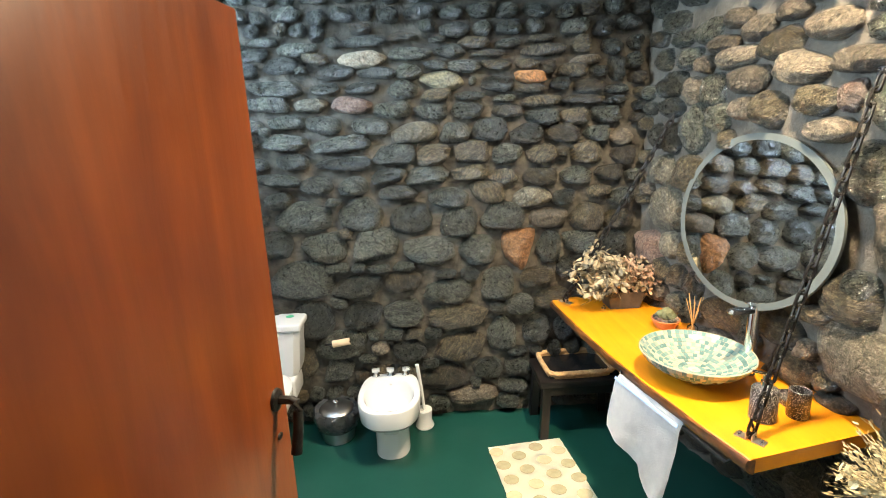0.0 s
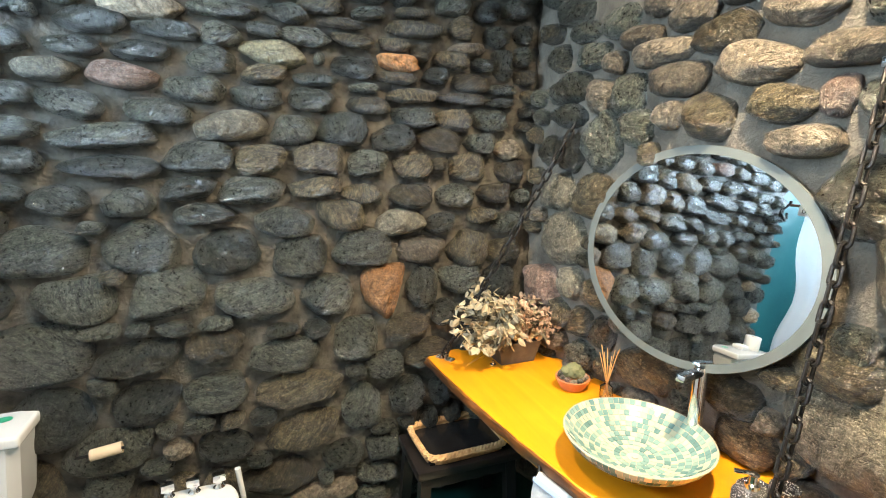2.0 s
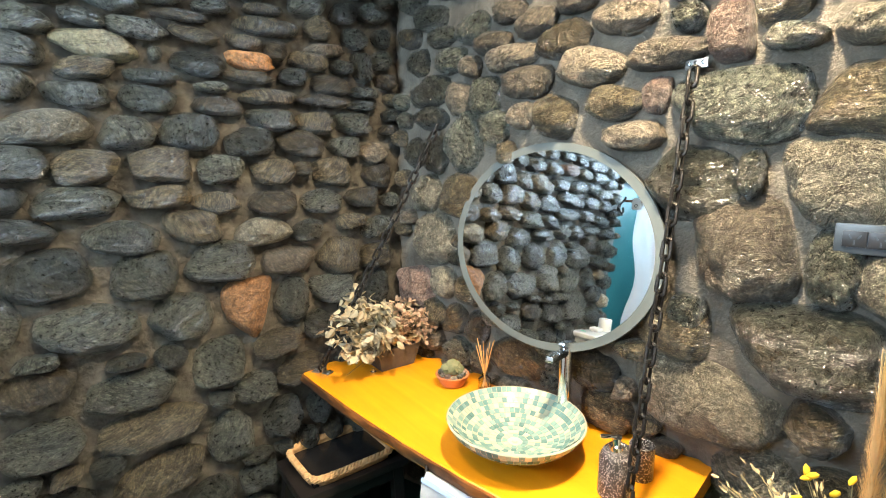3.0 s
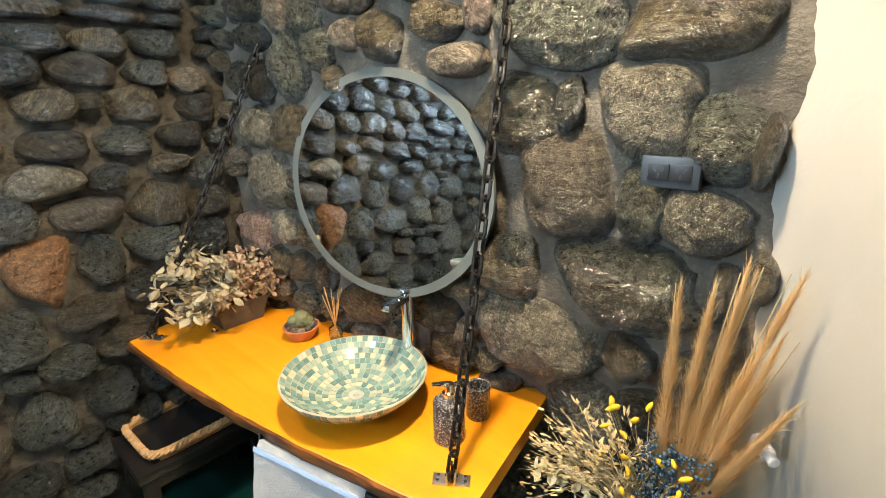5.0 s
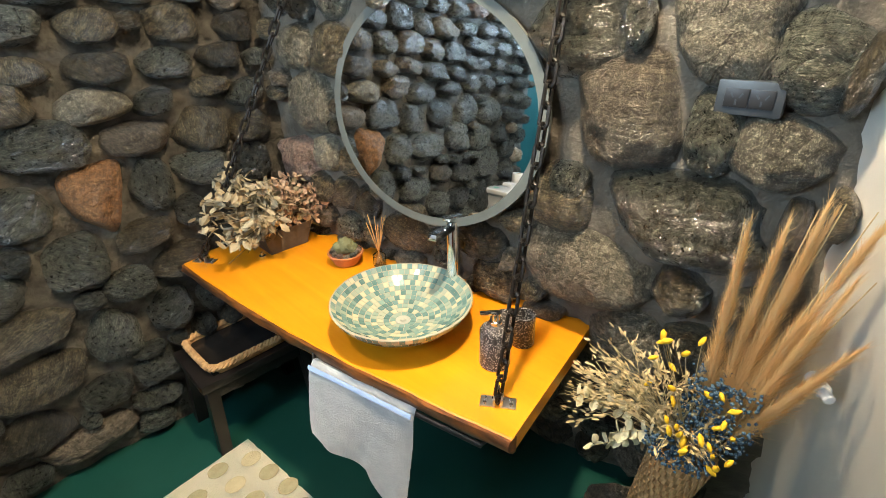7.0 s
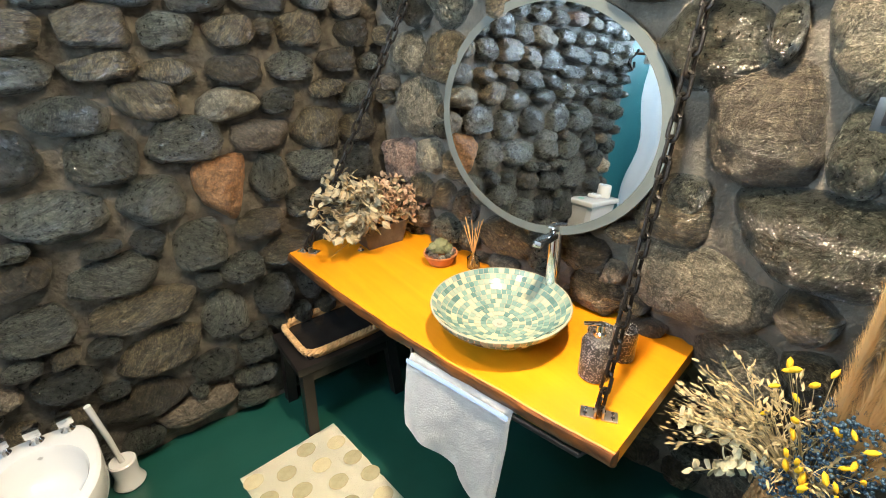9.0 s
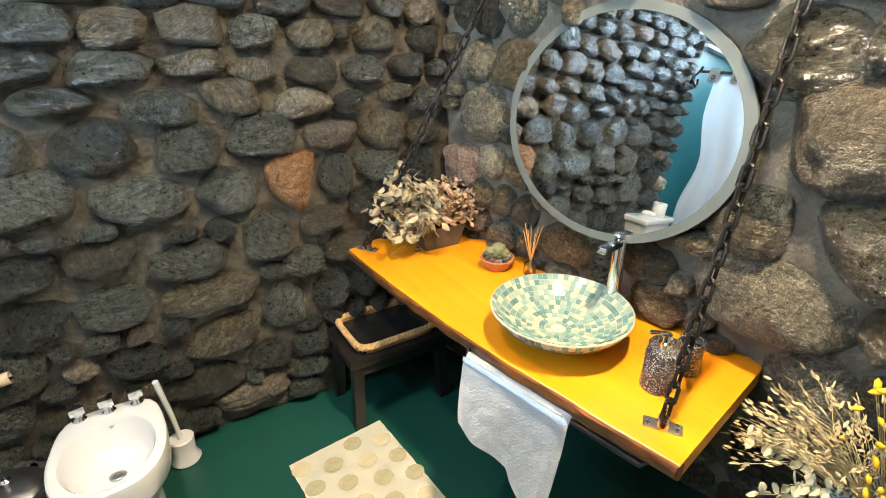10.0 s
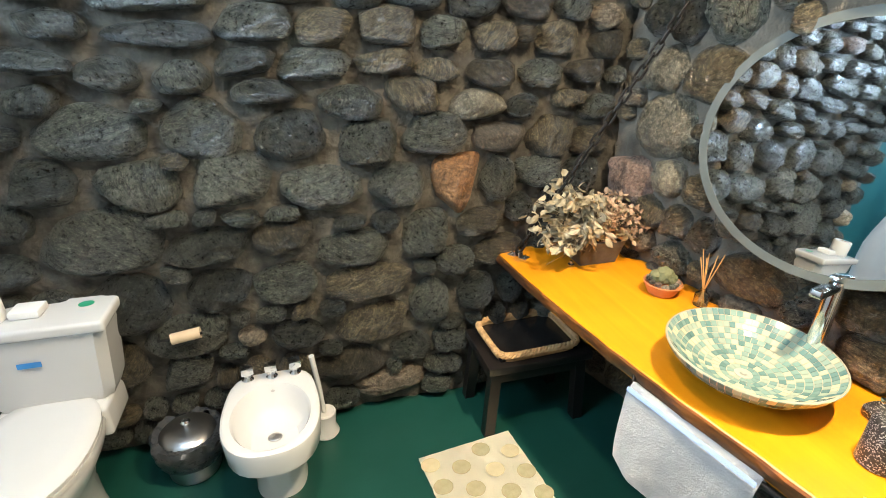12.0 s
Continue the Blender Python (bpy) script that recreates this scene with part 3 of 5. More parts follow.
for i in range(11):
    y = -0.17 - 0.18 * i
    bm = loft([[(x, y - 0.04, z), (x, y + 0.04, z), (x * 1.1 + 0.002, y + 0.04, z), (x * 1.1 + 0.002, y - 0.04, z)] for x, z in ((0.014, 1.83), (0.018, 1.90), (0.010, 1.932), (-0.012, 1.93), (-0.018, 1.90), (-0.014, 1.83))])
    part("loop", bm, M_CURTAIN, curtain)
    part("ring", tube([(0.02, y + 0.013 * math.cos(a), 1.865 + 0.013 * math.sin(a)) for a in (6.283 * q / 12 for q in range(12))], 0.0035, 6, None, 1.0, True), M_RUBBER, curtain, "dark eyelet ring")
hook = thing("wall_hook", pose(-2.42, -0.085, 1.82), "black iron double hook screwed to the stones", "wall hook")
bm = tube([(-0.035, -0.03, 0.075), (-0.03, -0.022, 0.05), (-0.018, -0.012, 0.03), (0, -0.008, 0.01), (0.012, -0.012, -0.03)], 0.008)
tube([(-0.02, -0.03, -0.015), (-0.015, -0.04, -0.045), (0.01, -0.035, -0.058), (0.03, -0.03, -0.04), (0.04, -0.02, -0.015)], 0.008, 8, bm)
ball(bm, (-0.035, -0.032, 0.08), 0.011), ball(bm, (-0.02, -0.03, -0.012), 0.011)
part("arm", bm, M_IRON, hook)
part("back_plate", lathe([(0, 0), (0.028, 0), (0.026, 0.008), (0, 0.01)], 20, (1, 1.2), None, pose(0.0, 0.0, -0.01, 90)), M_IRON, hook)

# ---- sanitary ware ----
toilet = thing("toilet", pose(-2.29, -0.02, 0), "white ceramic toilet with a square cistern, lid closed", "toilet")
part("cistern", loft([[(x, y, z) for x, y in ((-a, -0.02), (-a + 0.02, 0), (a - 0.02, 0), (a, -0.02), (a, -b + 0.03), (a - 0.03, -b), (-a + 0.03, -b), (-a, -b + 0.03))] for z, a, b in ((0.43, 0.18, 0.16), (0.47, 0.195, 0.175), (0.73, 0.225, 0.19))]), M_CERAMIC, toilet)
part("cistern_lid", boxed((-0.24, -0.205, 0.732), (0.24, 0.005, 0.775), 0.014, seg=3), M_CERAMIC, toilet)
part("flush_button", lathe([(0, 0.008), (0.018, 0.008), (0.023, 0.004), (0.024, 0)], 24, (1, 1), None, pose(0, -0.1, 0.776)), M_CHROME, toilet, "chrome flush button")
part("sticker", lathe([(0, 0.001), (0.021, 0.001), (0.021, 0)], 24, (1.2, 1), None, pose(0.15, -0.06, 0.776)), M_LABELG, toilet, "round green sticker")
part("label", boxed((-0.045, -0.1945, 0.625), (0.025, -0.1925, 0.645)), M_LABEL, toilet, "small blue label")
secs = [oval(0, -0.36, z, rx, ry, 32, 2.3) for z, rx, ry in ((0.0, 0.115, 0.20), (0.03, 0.11, 0.195), (0.18, 0.105, 0.19), (0.27, 0.135, 0.225), (0.34, 0.172, 0.27), (0.385, 0.182, 0.285), (0.398, 0.178, 0.28))]
part("bowl", loft(secs), M_CERAMIC, toilet)
part("seat_shelf", boxed((-0.175, -0.22, 0.30), (0.175, -0.01, 0.43), 0.02, seg=3), M_CERAMIC, toilet)
part("seat", loft([oval(0, -0.38, z, rx, ry, 36, 2.2) for z, rx, ry in ((0.402, 0.182, 0.265), (0.405, 0.188, 0.27), (0.418, 0.188, 0.27), (0.421, 0.184, 0.266))]), M_CERAMIC, toilet)
part("lid", loft([oval(0, -0.38, z, rx, ry, 36, 2.2) for z, rx, ry in ((0.424, 0.182, 0.266), (0.428, 0.190, 0.272), (0.438, 0.190, 0.272), (0.448, 0.178, 0.26), (0.451, 0.13, 0.21))]), M_CERAMIC, toilet, "white closed lid")
roll = thing("toilet_roll", pose(-2.41, -0.13, 0.776), "white toilet paper roll standing on the cistern", "toilet paper")
part("paper", lathe([(0.02, 0.002), (0.050, 0), (0.053, 0.004), (0.053, 0.096), (0.050, 0.1), (0.02, 0.099)], 32), M_PAPER, roll)
part("core", lathe([(0.0195, 0.003), (0.0195, 0.098), (0.018, 0.098), (0.018, 0.003)], 24), M_CARD, roll, "brown cardboard core")
roll2 = thing("paper_roll", pose(-2.30, -0.12, 0.776), "flat white folded paper pack on the cistern", "tissue")
part("pack", boxed((-0.045, -0.03, 0), (0.045, 0.05, 0.028), 0.008), M_PAPER, roll2)

bidet = thing("bidet", pose(-1.555, -0.055, 0) @ Matrix.Diagonal((0.96, 0.88, 1, 1)), "white ceramic bidet with three chrome taps", "bidet")
n = 40


def bidet_ring(z, k, shift=0.0):
    """The basin's outline: square at the back, round in front."""
    out = []
    for i in range(n):
        a = 2 * math.pi * i / n
        c, s = math.cos(a), math.sin(a)
        p = 2.6 if s < 0 else 4.0
        r = (abs(c) ** p + abs(s) ** p) ** (-1 / p)
        taper = 1 - 0.13 * max(0, s)
        out.append((0.186 * k * r * c * taper, -0.315 + shift + (0.275 if s < 0 else 0.245) * k * r * s, z))
    return out


bm = loft([bidet_ring(0.0, 0.56, 0.05), bidet_ring(0.02, 0.55, 0.05), bidet_ring(0.16, 0.56, 0.05), bidet_ring(0.215, 0.66, 0.03), bidet_ring(0.25, 0.86, 0.01), bidet_ring(0.285, 0.97), bidet_ring(0.37, 1.0), bidet_ring(0.384, 0.985), bidet_ring(0.388, 0.95)], None, False)
part("shell", bm, M_CERAMIC, bidet)


def basin_ring(z, k):
    out = []
    for i in range(n):
        a = 2 * math.pi * i / n
        out.append((0.145 * k * math.cos(a), -0.36 + 0.195 * k * math.sin(a), z))
    return out


bm = bmesh.new()
rings = [[bm.verts.new(p) for p in r] for r in (bidet_ring(0.388, 0.95), bidet_ring(0.390, 0.93), basin_ring(0.386, 1.03), basin_ring(0.372, 0.97), basin_ring(0.30, 0.86), basin_ring(0.265, 0.62), basin_ring(0.258, 0.15))]
for a, b in zip(rings, rings[1:]):
    for i in range(n):
        bm.faces.new((a[i], a[(i + 1) % n], b[(i + 1) % n], b[i]))
bm.faces.new(rings[-1])
part("basin", bm, M_CERAMIC, bidet, "hollow white basin")
for x in (-0.095, 0.0, 0.095):
    bm = lathe([(0.022, 0), (0.024, 0.004), (0.017, 0.012), (0.014, 0.035), (0.016, 0.04)], 20)
    box(bm, (-0.025, -0.025, 0.034), (0.025, 0.025, 0.066), 0.006)
    part("tap", bm, M_CHROME, bidet, "square chrome tap", True, pose(x, -0.115, 0.390, 0, 0, 10 if x else 0)).matrix_parent_inverse = Matrix.Identity(4)
for y, z, r in ((-0.35, 0.262, 0.028), (-0.47, 0.272, 0.022)):
    part("drain", lathe([(0, 0.001), (r * 0.4, 0.001), (r * 0.45, 0.005), (r * 0.8, 0.005), (r, 0.002), (r * 1.02, 0)], 24, (1, 0.9), None, pose(0, y, z)), M_STEEL, bidet, "round steel drain")
bm = lathe([(0, 0.002), (0.010, 0.002), (0.011, 0)], 16, (1, 1), None, pose(0, -0.172, 0.362, 62))
part("overflow", bm, M_STEEL, bidet)

bin_ = thing("pedal_bin", pose(-1.90, -0.17, 0) @ Matrix.Diagonal((0.98, 0.98, 0.84, 1)), "small steel waste bin with a lid and a black bag", "waste bin")
part("bucket", lathe([(0, 0.002), (0.095, 0.002), (0.10, 0.012), (0.118, 0.20), (0.116, 0.22)], 32), M_STEEL, bin_)
bm = lathe([(0.098, 0.08), (0.126, 0.11), (0.140, 0.17), (0.143, 0.222), (0.132, 0.243), (0.104, 0.236)], 48)
for v in bm.verts:
    v.co *= 1 + 0.09 * noise.noise(v.co * 30) + 0.04 * noise.noise(v.co * 70)
part("bag", bm, M_BAG, bin_, "crumpled black bin bag")
part("lid", lathe([(0.106, 0.232), (0.108, 0.238), (0.096, 0.252), (0.052, 0.266), (0.0, 0.270)], 36), M_STEEL, bin_, "domed steel lid")
part("knob", lathe([(0.008, 0.268), (0.008, 0.285), (0.017, 0.290), (0.019, 0.298), (0.012, 0.306), (0, 0.308)], 20), M_CHROME, bin_)
brush = thing("toilet_brush", pose(-1.365, -0.115, 0), "white plastic toilet brush in its round holder", "toilet brush")
part("holder", lathe([(0, 0.001), (0.055, 0.001), (0.06, 0.01), (0.045, 0.05), (0.05, 0.12), (0.044, 0.125), (0.0, 0.118)], 28), M_CERAMIC, brush)
part("handle", tube([(0, 0, 0.11), (-0.01, 0.0, 0.25), (-0.03, 0.0, 0.43)], 0.010, 10, None, 1.2), M_CERAMIC, brush)
holder = thing("paper_holder", pose(-1.85, -0.03, 0.588), "black iron spike holding an empty cardboard tube", "paper holder")
part("spike", tube([(-0.11, 0.03, -0.012), (-0.10, -0.045, -0.012), (-0.04, -0.05, -0.006), (0.06, -0.05, 0.004)], 0.006), M_IRON, holder)
part("tube", lathe([(0.022, -0.052), (0.022, 0.052), (0.0195, 0.052), (0.0195, -0.052), (0.022, -0.052)], 24, (1, 1), None, pose(0.0, -0.05, 0.0, 0, 84, 4)), M_CARD, holder, "empty brown cardboard tube")

# ---- stool and tray ----
stool = thing("low_stool", pose(-0.43, -0.185, 0), "low black wooden stool against the stone wall", "stool")
part("seat", boxed((-0.25, -0.165, 0.345), (0.25, 0.155, 0.385), 0.008), M_BLACKWOOD, stool)
for sx in (-1, 1):
    for sy in (-1, 1):
        a, b = Vector((sx * 0.205, sy * 0.12, 0.345)), Vector((sx * 0.225, sy * 0.135, 0.0))
        part("leg", loft([[(p.x + i * 0.024, p.y + j * 0.024, p.z) for i, j in ((-1, -1), (1, -1), (1, 1), (-1, 1))] for p in (b, a)]), M_BLACKWOOD, stool, "", False)
    part("rail", boxed((sx * 0.205 - 0.014, -0.12, 0.27), (sx * 0.205 + 0.014, 0.12, 0.33), 0.004), M_BLACKWOOD, stool)
for y in (-0.13, 0.12):
    part("rail", boxed((-0.20, y - 0.012, 0.285), (0.20, y + 0.012, 0.34), 0.004), M_BLACKWOOD, stool)
tray = thing("wicker_tray", pose(-0.43, -0.17, 0.386, 0, 0, 2), "wicker rimmed tray with a black base, lying on the stool", "tray")
part("base", boxed((-0.19, -0.14, 0.0), (0.19, 0.14, 0.012), 0.004), M_BLACKLINER, tray, "glossy black tray base")
for q in range(3):
    pts = []
    for i in range(120):
        a = 2 * math.pi * i / 120
        c, s = math.cos(a), math.sin(a)
        k = (abs(c) ** 7 + abs(s) ** 7) ** (-1 / 7)
        w = 26 * a + 2.094 * q
        off = 0.008 * math.cos(w)
        pts.append(((0.198 + off) * k * c, (0.150 + off) * k * s, 0.034 + 0.010 * math.sin(w)))
    part("strand", tube(pts, 0.0085, 6, None, 1.0, True), M_WICKER, tray)
bm = bmesh.new()
for q in range(4):
    tube([(0.193 * (abs(math.cos(a)) ** 7 + abs(math.sin(a)) ** 7) ** (-1 / 7) * math.cos(a), 0.145 * (abs(math.cos(a)) ** 7 + abs(math.sin(a)) ** 7) ** (-1 / 7) * math.sin(a), 0.004 + 0.006 * q) for a in (6.283 * i / 60 for i in range(60))], 0.0045, 6, bm, 1.0, True)
part("side", bm, M_WICKER, tray)

# ---- rug ----
rug = thing("bath_rug", pose(-0.78, -0.36, 0.0, 0, 0, 6), "cream cotton bath rug printed with olive round spots", "rug")
bm = bmesh.new()
grid = [[bm.verts.new((-0.22 + 0.44 * i / 22 + 0.004 * noise.noise((k * 0.7, i, 1)), -0.70 * k / 34, 0.009 + 0.0025 * noise.noise((i * 0.5, k * 0.5, 2)))) for k in range(35)] for i in range(23)]
for a, b in zip(grid, grid[1:]):
    for k in range(34):
        bm.faces.new((a[k], b[k], b[k + 1], a[k + 1]))
bmesh.ops.solidify(bm, geom=bm.faces[:], thickness=0.008)
part("cloth", bm, M_RUG, rug)
for i in range(4):
    for k in range(6):
        x, y = -0.175 + 0.118 * i + 0.01 * ((k * 7) % 3 - 1), -0.055 - 0.118 * k - (0.055 if i % 2 else 0)
        if y > -0.66:
            r = 0.041
            bm = bmesh.new()
            rim = [bm.verts.new((r * (1 + 0.07 * noise.noise((a * 3, i, k))) * math.cos(a), 0.9 * r * (1 + 0.07 * noise.noise((a * 3, i, k))) * math.sin(a), 0.0)) for a in (6.283 * q / 28 for q in range(28))]
            top = bmesh.ops.extrude_face_region(bm, geom=[bm.faces.new(rim)])["geom"]
            for v in top:
                if isinstance(v, bmesh.types.BMVert):
                    v.co.z += 0.0008
            part("spot", bm, M_DOTPALE if (i + k) % 3 == 0 else M_DOT, rug, "printed olive spot", False, pose(x, y, 0.0122)).matrix_parent_inverse = Matrix.Identity(4)

# ---- washstand ----
CZ = 0.78
counter = thing("washstand_counter", pose(0, 0, 0), "honey yellow live edge wooden countertop hung on chains", "countertop")


def front_edge(t):
    """The slab's natural front edge, from the back wall (0) to its free end (1)."""
    x = -0.545 + 0.06 * t + 0.165 * t ** 2
    return Vector((x + 0.006 * noise.noise((t * 7, 1, 5)) + 0.003 * noise.noise((t * 23, 1, 5)), -0.015 - 1.565 * t, 0))


fe = [front_edge(i / 48) for i in range(49)]
rear = [(0.235, -1.475), (0.19, -1.2), (0.12, -0.8), (0.06, -0.4), (0.0, -0.015)]
outline = [(p.x, p.y) for p in fe] + rear
part("slab", loft([[(x + dx, y, z) for x, y in outline] for z, dx in ((CZ - 0.054, 0.006), (CZ - 0.004, 0.001), (CZ, 0.004))]), M_COUNTER, counter)
bm = bmesh.new()
rows = []
for i, p in enumerate(fe):
    rough = [0.009 + 0.009 * noise.noise((i * 0.35, k * 1.7, 4)) for k in range(5)]
    rows.append([bm.verts.new((p.x - a - max(-0.003, r), p.y, CZ - 0.004 - z)) for a, z, r in zip((0.0, 0.002, 0.001, -0.006, -0.018), (0.0, 0.012, 0.026, 0.04, 0.0515), rough)] + [bm.verts.new((p.x + 0.02, p.y, CZ - 0.0555)), bm.verts.new((p.x + 0.02, p.y, CZ - 0.0045))])
for a, b in zip(rows, rows[1:]):
    for k in range(7):
        bm.faces.new((a[k], b[k], b[(k + 1) % 7], a[(k + 1) % 7]))
bm.faces.new(rows[0]), bm.faces.new(rows[-1])
part("live_edge", bm, M_BARK, counter, "dark rough bark edge")


def chain(top, foot, count):
    a, b = Vector(top), Vector(foot)
    d = (b - a)
    q = d.to_track_quat("Z", "Y").to_matrix().to_4x4()
    link = []
    r, half = 0.0122, 0.0165
    for i in range(20):
        t = 2 * math.pi * i / 20
        link.append((r * math.cos(t), 0, r * math.sin(t) + (half if math.sin(t) >= 0 else -half)))
    th = thing("hanging_chain", Matrix.Identity(4), "black iron chain carrying the countertop from the wall", "chain", "washstand chains")
    bm = tube(link, 0.0050, 6, None, 1.0, True)
    me = None
    for i in range(count):
        c = a.lerp(b, (i + 0.5) / count)
        c.z -= 0.02 * math.sin(math.pi * (i + 0.5) / count) * 0.5
        m = Matrix.Translation(c) @ q @ pose(0, 0, 0, 0, 0, 20 + 90 * (i % 2) + 4 * math.sin(i * 2.1))
        if me is None:
            ob = part("link", bm, M_IRON, th, "", True, m)
            me = ob.data
        else:
            ob = new("link", me)
            ob.matrix_world = m
            ob.parent = th
    for p in (a,):
        bm = boxed((-0.004, -0.03, -0.012), (0.004, 0.03, 0.012), 0.002)
        part("wall_plate", bm, M_STEEL, th, "small steel wall plate", True, Matrix.Translation(p + Vector((0.014, 0, 0.012))))
        for y in (-0.02, 0.0, 0.02):
            part("bolt", lathe([(0, 0.006), (0.006, 0.005), (0.007, 0)], 10, (1, 1), None, Matrix.Translation(p + Vector((0.010, y, 0.014))) @ pose(0, 0, 0, 0, -90)), M_CHROME, th)
    m = Matrix.Translation((b.x, b.y, CZ + 0.0005)) @ pose(0, 0, 0, 0, 0, 125)
    for sx in (-1, 1):
        bm = boxed((sx * 0.027 - 0.020, -0.019, 0), (sx * 0.027 + 0.020, 0.019, 0.004), 0.0015)
        box(bm, (sx * 0.010 - 0.003, -0.017, 0.003), (sx * 0.010 + 0.003, 0.017, 0.024), 0.0015)
        part("foot_plate", bm, M_STEEL, th, "bent steel foot plate", True, m)
        for y in (-0.008, 0.008):
            part("bolt", lathe([(0, 0.005), (0.005, 0.004), (0.0065, 0)], 10, (1, 1), None, m @ pose(sx * 0.034, y, 0.004)), M_CHROME, th)
    part("pin", tube([(-0.016, 0, 0.016), (0.016, 0, 0.016)], 0.0035, 8), M_IRON, th, "", True, None).matrix_world = m
    part("hook", tube([(0.004, 0.020, 0.040), (0.003, 0.021, 0.022), (0, 0.012, 0.008), (0, -0.004, 0.006), (0, -0.017, 0.014), (0, -0.020, 0.030), (0, -0.008, 0.044), (0, 0.0, 0.056)], 0.0045, 8, None), M_IRON, th, "", True, None).matrix_world = m
    return th


chain((0.012, -0.335, 1.875), (-0.47, -0.10, CZ + 0.03), 26)
chain((0.085, -1.39, 1.945), (-0.25, -1.48, CZ + 0.03), 26)
nut = thing("bolt_cap", pose(-0.285, -0.235, CZ), "chrome bolt end standing out of the countertop", "bolt")
part("cap", lathe([(0.014, 0), (0.014, 0.003), (0.007, 0.004), (0.006, 0.018), (0, 0.02)], 16), M_CHROME, nut)

bowl = thing("vessel_basin", pose(-0.205, -1.05, CZ), "round vessel basin of sea green and cream glass mosaic", "washbasin")
inner = [(0.218, 0.116), (0.196, 0.092), (0.16, 0.064), (0.11, 0.041), (0.05, 0.030), (0.024, 0.028)]
outer = [(0.0, 0.0), (0.07, 0.0), (0.08, 0.006), (0.14, 0.036), (0.19, 0.070), (0.217, 0.102), (0.222, 0.116), (0.218, 0.118)]
part("shell", lathe(outer + inner + [(0.0, 0.028)], 64), M_GROUT, bowl, "cream grouted shell")


def tesserae(profile, count, rows, lift):
    """Rings of small glass tiles laid on a turned surface."""
    bm = bmesh.new()
    pts = [Vector((r, 0, z)) for r, z in profile]
    lens = [0.0]
    for a, b in zip(pts, pts[1:]):
        lens.append(lens[-1] + (b - a).length)

    def at(s):
        for i in range(len(pts) - 1):
            if s <= lens[i + 1] or i == len(pts) - 2:
                return pts[i].lerp(pts[i + 1], (s - lens[i]) / (lens[i + 1] - lens[i]))

    size = lens[-1] / rows
    for k in range(rows):
        s0, s1 = size * k + 0.0011, size * (k + 1) - 0.0011
        p0, p1 = at(s0), at(s1)
        nrm = Vector((-(p1.z - p0.z), 0, p1.x - p0.x)).normalized() * lift
        num = max(8, round(2 * math.pi * (p0.x + p1.x) / 2 / count))
        phase = rnd(0, 1)
        for j in range(num):
            gap = 0.0011 / max(0.03, p0.x)
            a0, a1 = 2 * math.pi * (j + phase) / num + gap, 2 * math.pi * (j + 1 + phase) / num - gap
            lo, hi = [], []
            for p, a in ((p0, a0), (p0, a1), (p1, a1), (p1, a0)):
                for out, q in ((lo, p), (hi, p + nrm)):
                    out.append(bm.verts.new((q.x * math.cos(a), q.x * math.sin(a), q.z)))
            bm.faces.new(hi)
            for i in range(4):
                bm.faces.new((lo[i], lo[(i + 1) % 4], hi[(i + 1) % 4], hi[i]))
    return bm


tagged(part("mosaic_inside", tesserae(inner, 0.0185, 11, -0.0016), M_TESSERA, bowl, "rings of small glass tiles", False), kind="stuff")
tagged(part("mosaic_outside", tesserae(outer[2:7], 0.0185, 8, -0.0016), M_TESSERA, bowl, "rings of small glass tiles", False), kind="stuff")
part("drain", lathe([(0, 0.004), (0.008, 0.005), (0.010, 0.001), (0.018, 0.001), (0.023, 0.003), (0.025, 0)], 28, (1, 1), None, pose(0, 0, 0.0285)), M_DRAIN, bowl, "round satin drain cover")

faucet = thing("basin_faucet", pose(0.02, -1.06, CZ), "tall chrome mixer tap with a flat spout", "faucet")
part("body", lathe([(0.028, 0), (0.028, 0.006), (0.0225, 0.010), (0.0225, 0.30), (0.021, 0.305), (0, 0.306)], 28), M_CHROME, faucet)
bm = boxed((-0.155, -0.016, 0.255), (-0.005, 0.016, 0.278), 0.007, pose(0, 0, 0, 0, 0, 15) @ pose(0, 0, 0.02, 0, 5))
part("spout", bm, M_CHROME, faucet)
part("lever", boxed((-0.075, -0.014, 0.312), (0.02, 0.014, 0.322), 0.004, pose(0, 0, 0, 0, 0, 15) @ pose(0, 0, 0.0, 0, 6)), M_CHROME, faucet)

soap = thing("soap_dispenser", pose(-0.135, -1.372, CZ), "dark speckled resin soap dispenser with a chrome pump", "soap dispenser", "speckled bathroom set")
part("bottle", lathe([(0, 0.001), (0.041, 0.001), (0.044, 0.004), (0.044, 0.116), (0.040, 0.123), (0.015, 0.127)], 32), M_TERRAZZO, soap)
bm = lathe([(0.018, 0.125), (0.018, 0.148), (0.012, 0.152), (0.012, 0.172), (0.014, 0.174), (0, 0.178)], 24)
box(bm, (-0.045, -0.006, 0.170), (0.0, 0.006, 0.180), 0.003, pose(0, 0, 0, 0, 0, -40))
part("pump", bm, M_CHROME, soap, "chrome pump head")
cup = thing("tumbler", pose(-0.005, -1.372, CZ), "dark speckled resin toothbrush tumbler", "tumbler", "speckled bathroom set")
part("cup", lathe([(0, 0.001), (0.034, 0.001), (0.036, 0.004), (0.036, 0.104), (0.034, 0.106), (0.029, 0.104), (0.028, 0.02), (0, 0.016)], 32), M_TERRAZZO, cup)
dish = thing("soap_dish", pose(0.035, -1.29, CZ), "dark speckled resin soap dish", "soap dish", "speckled bathroom set")
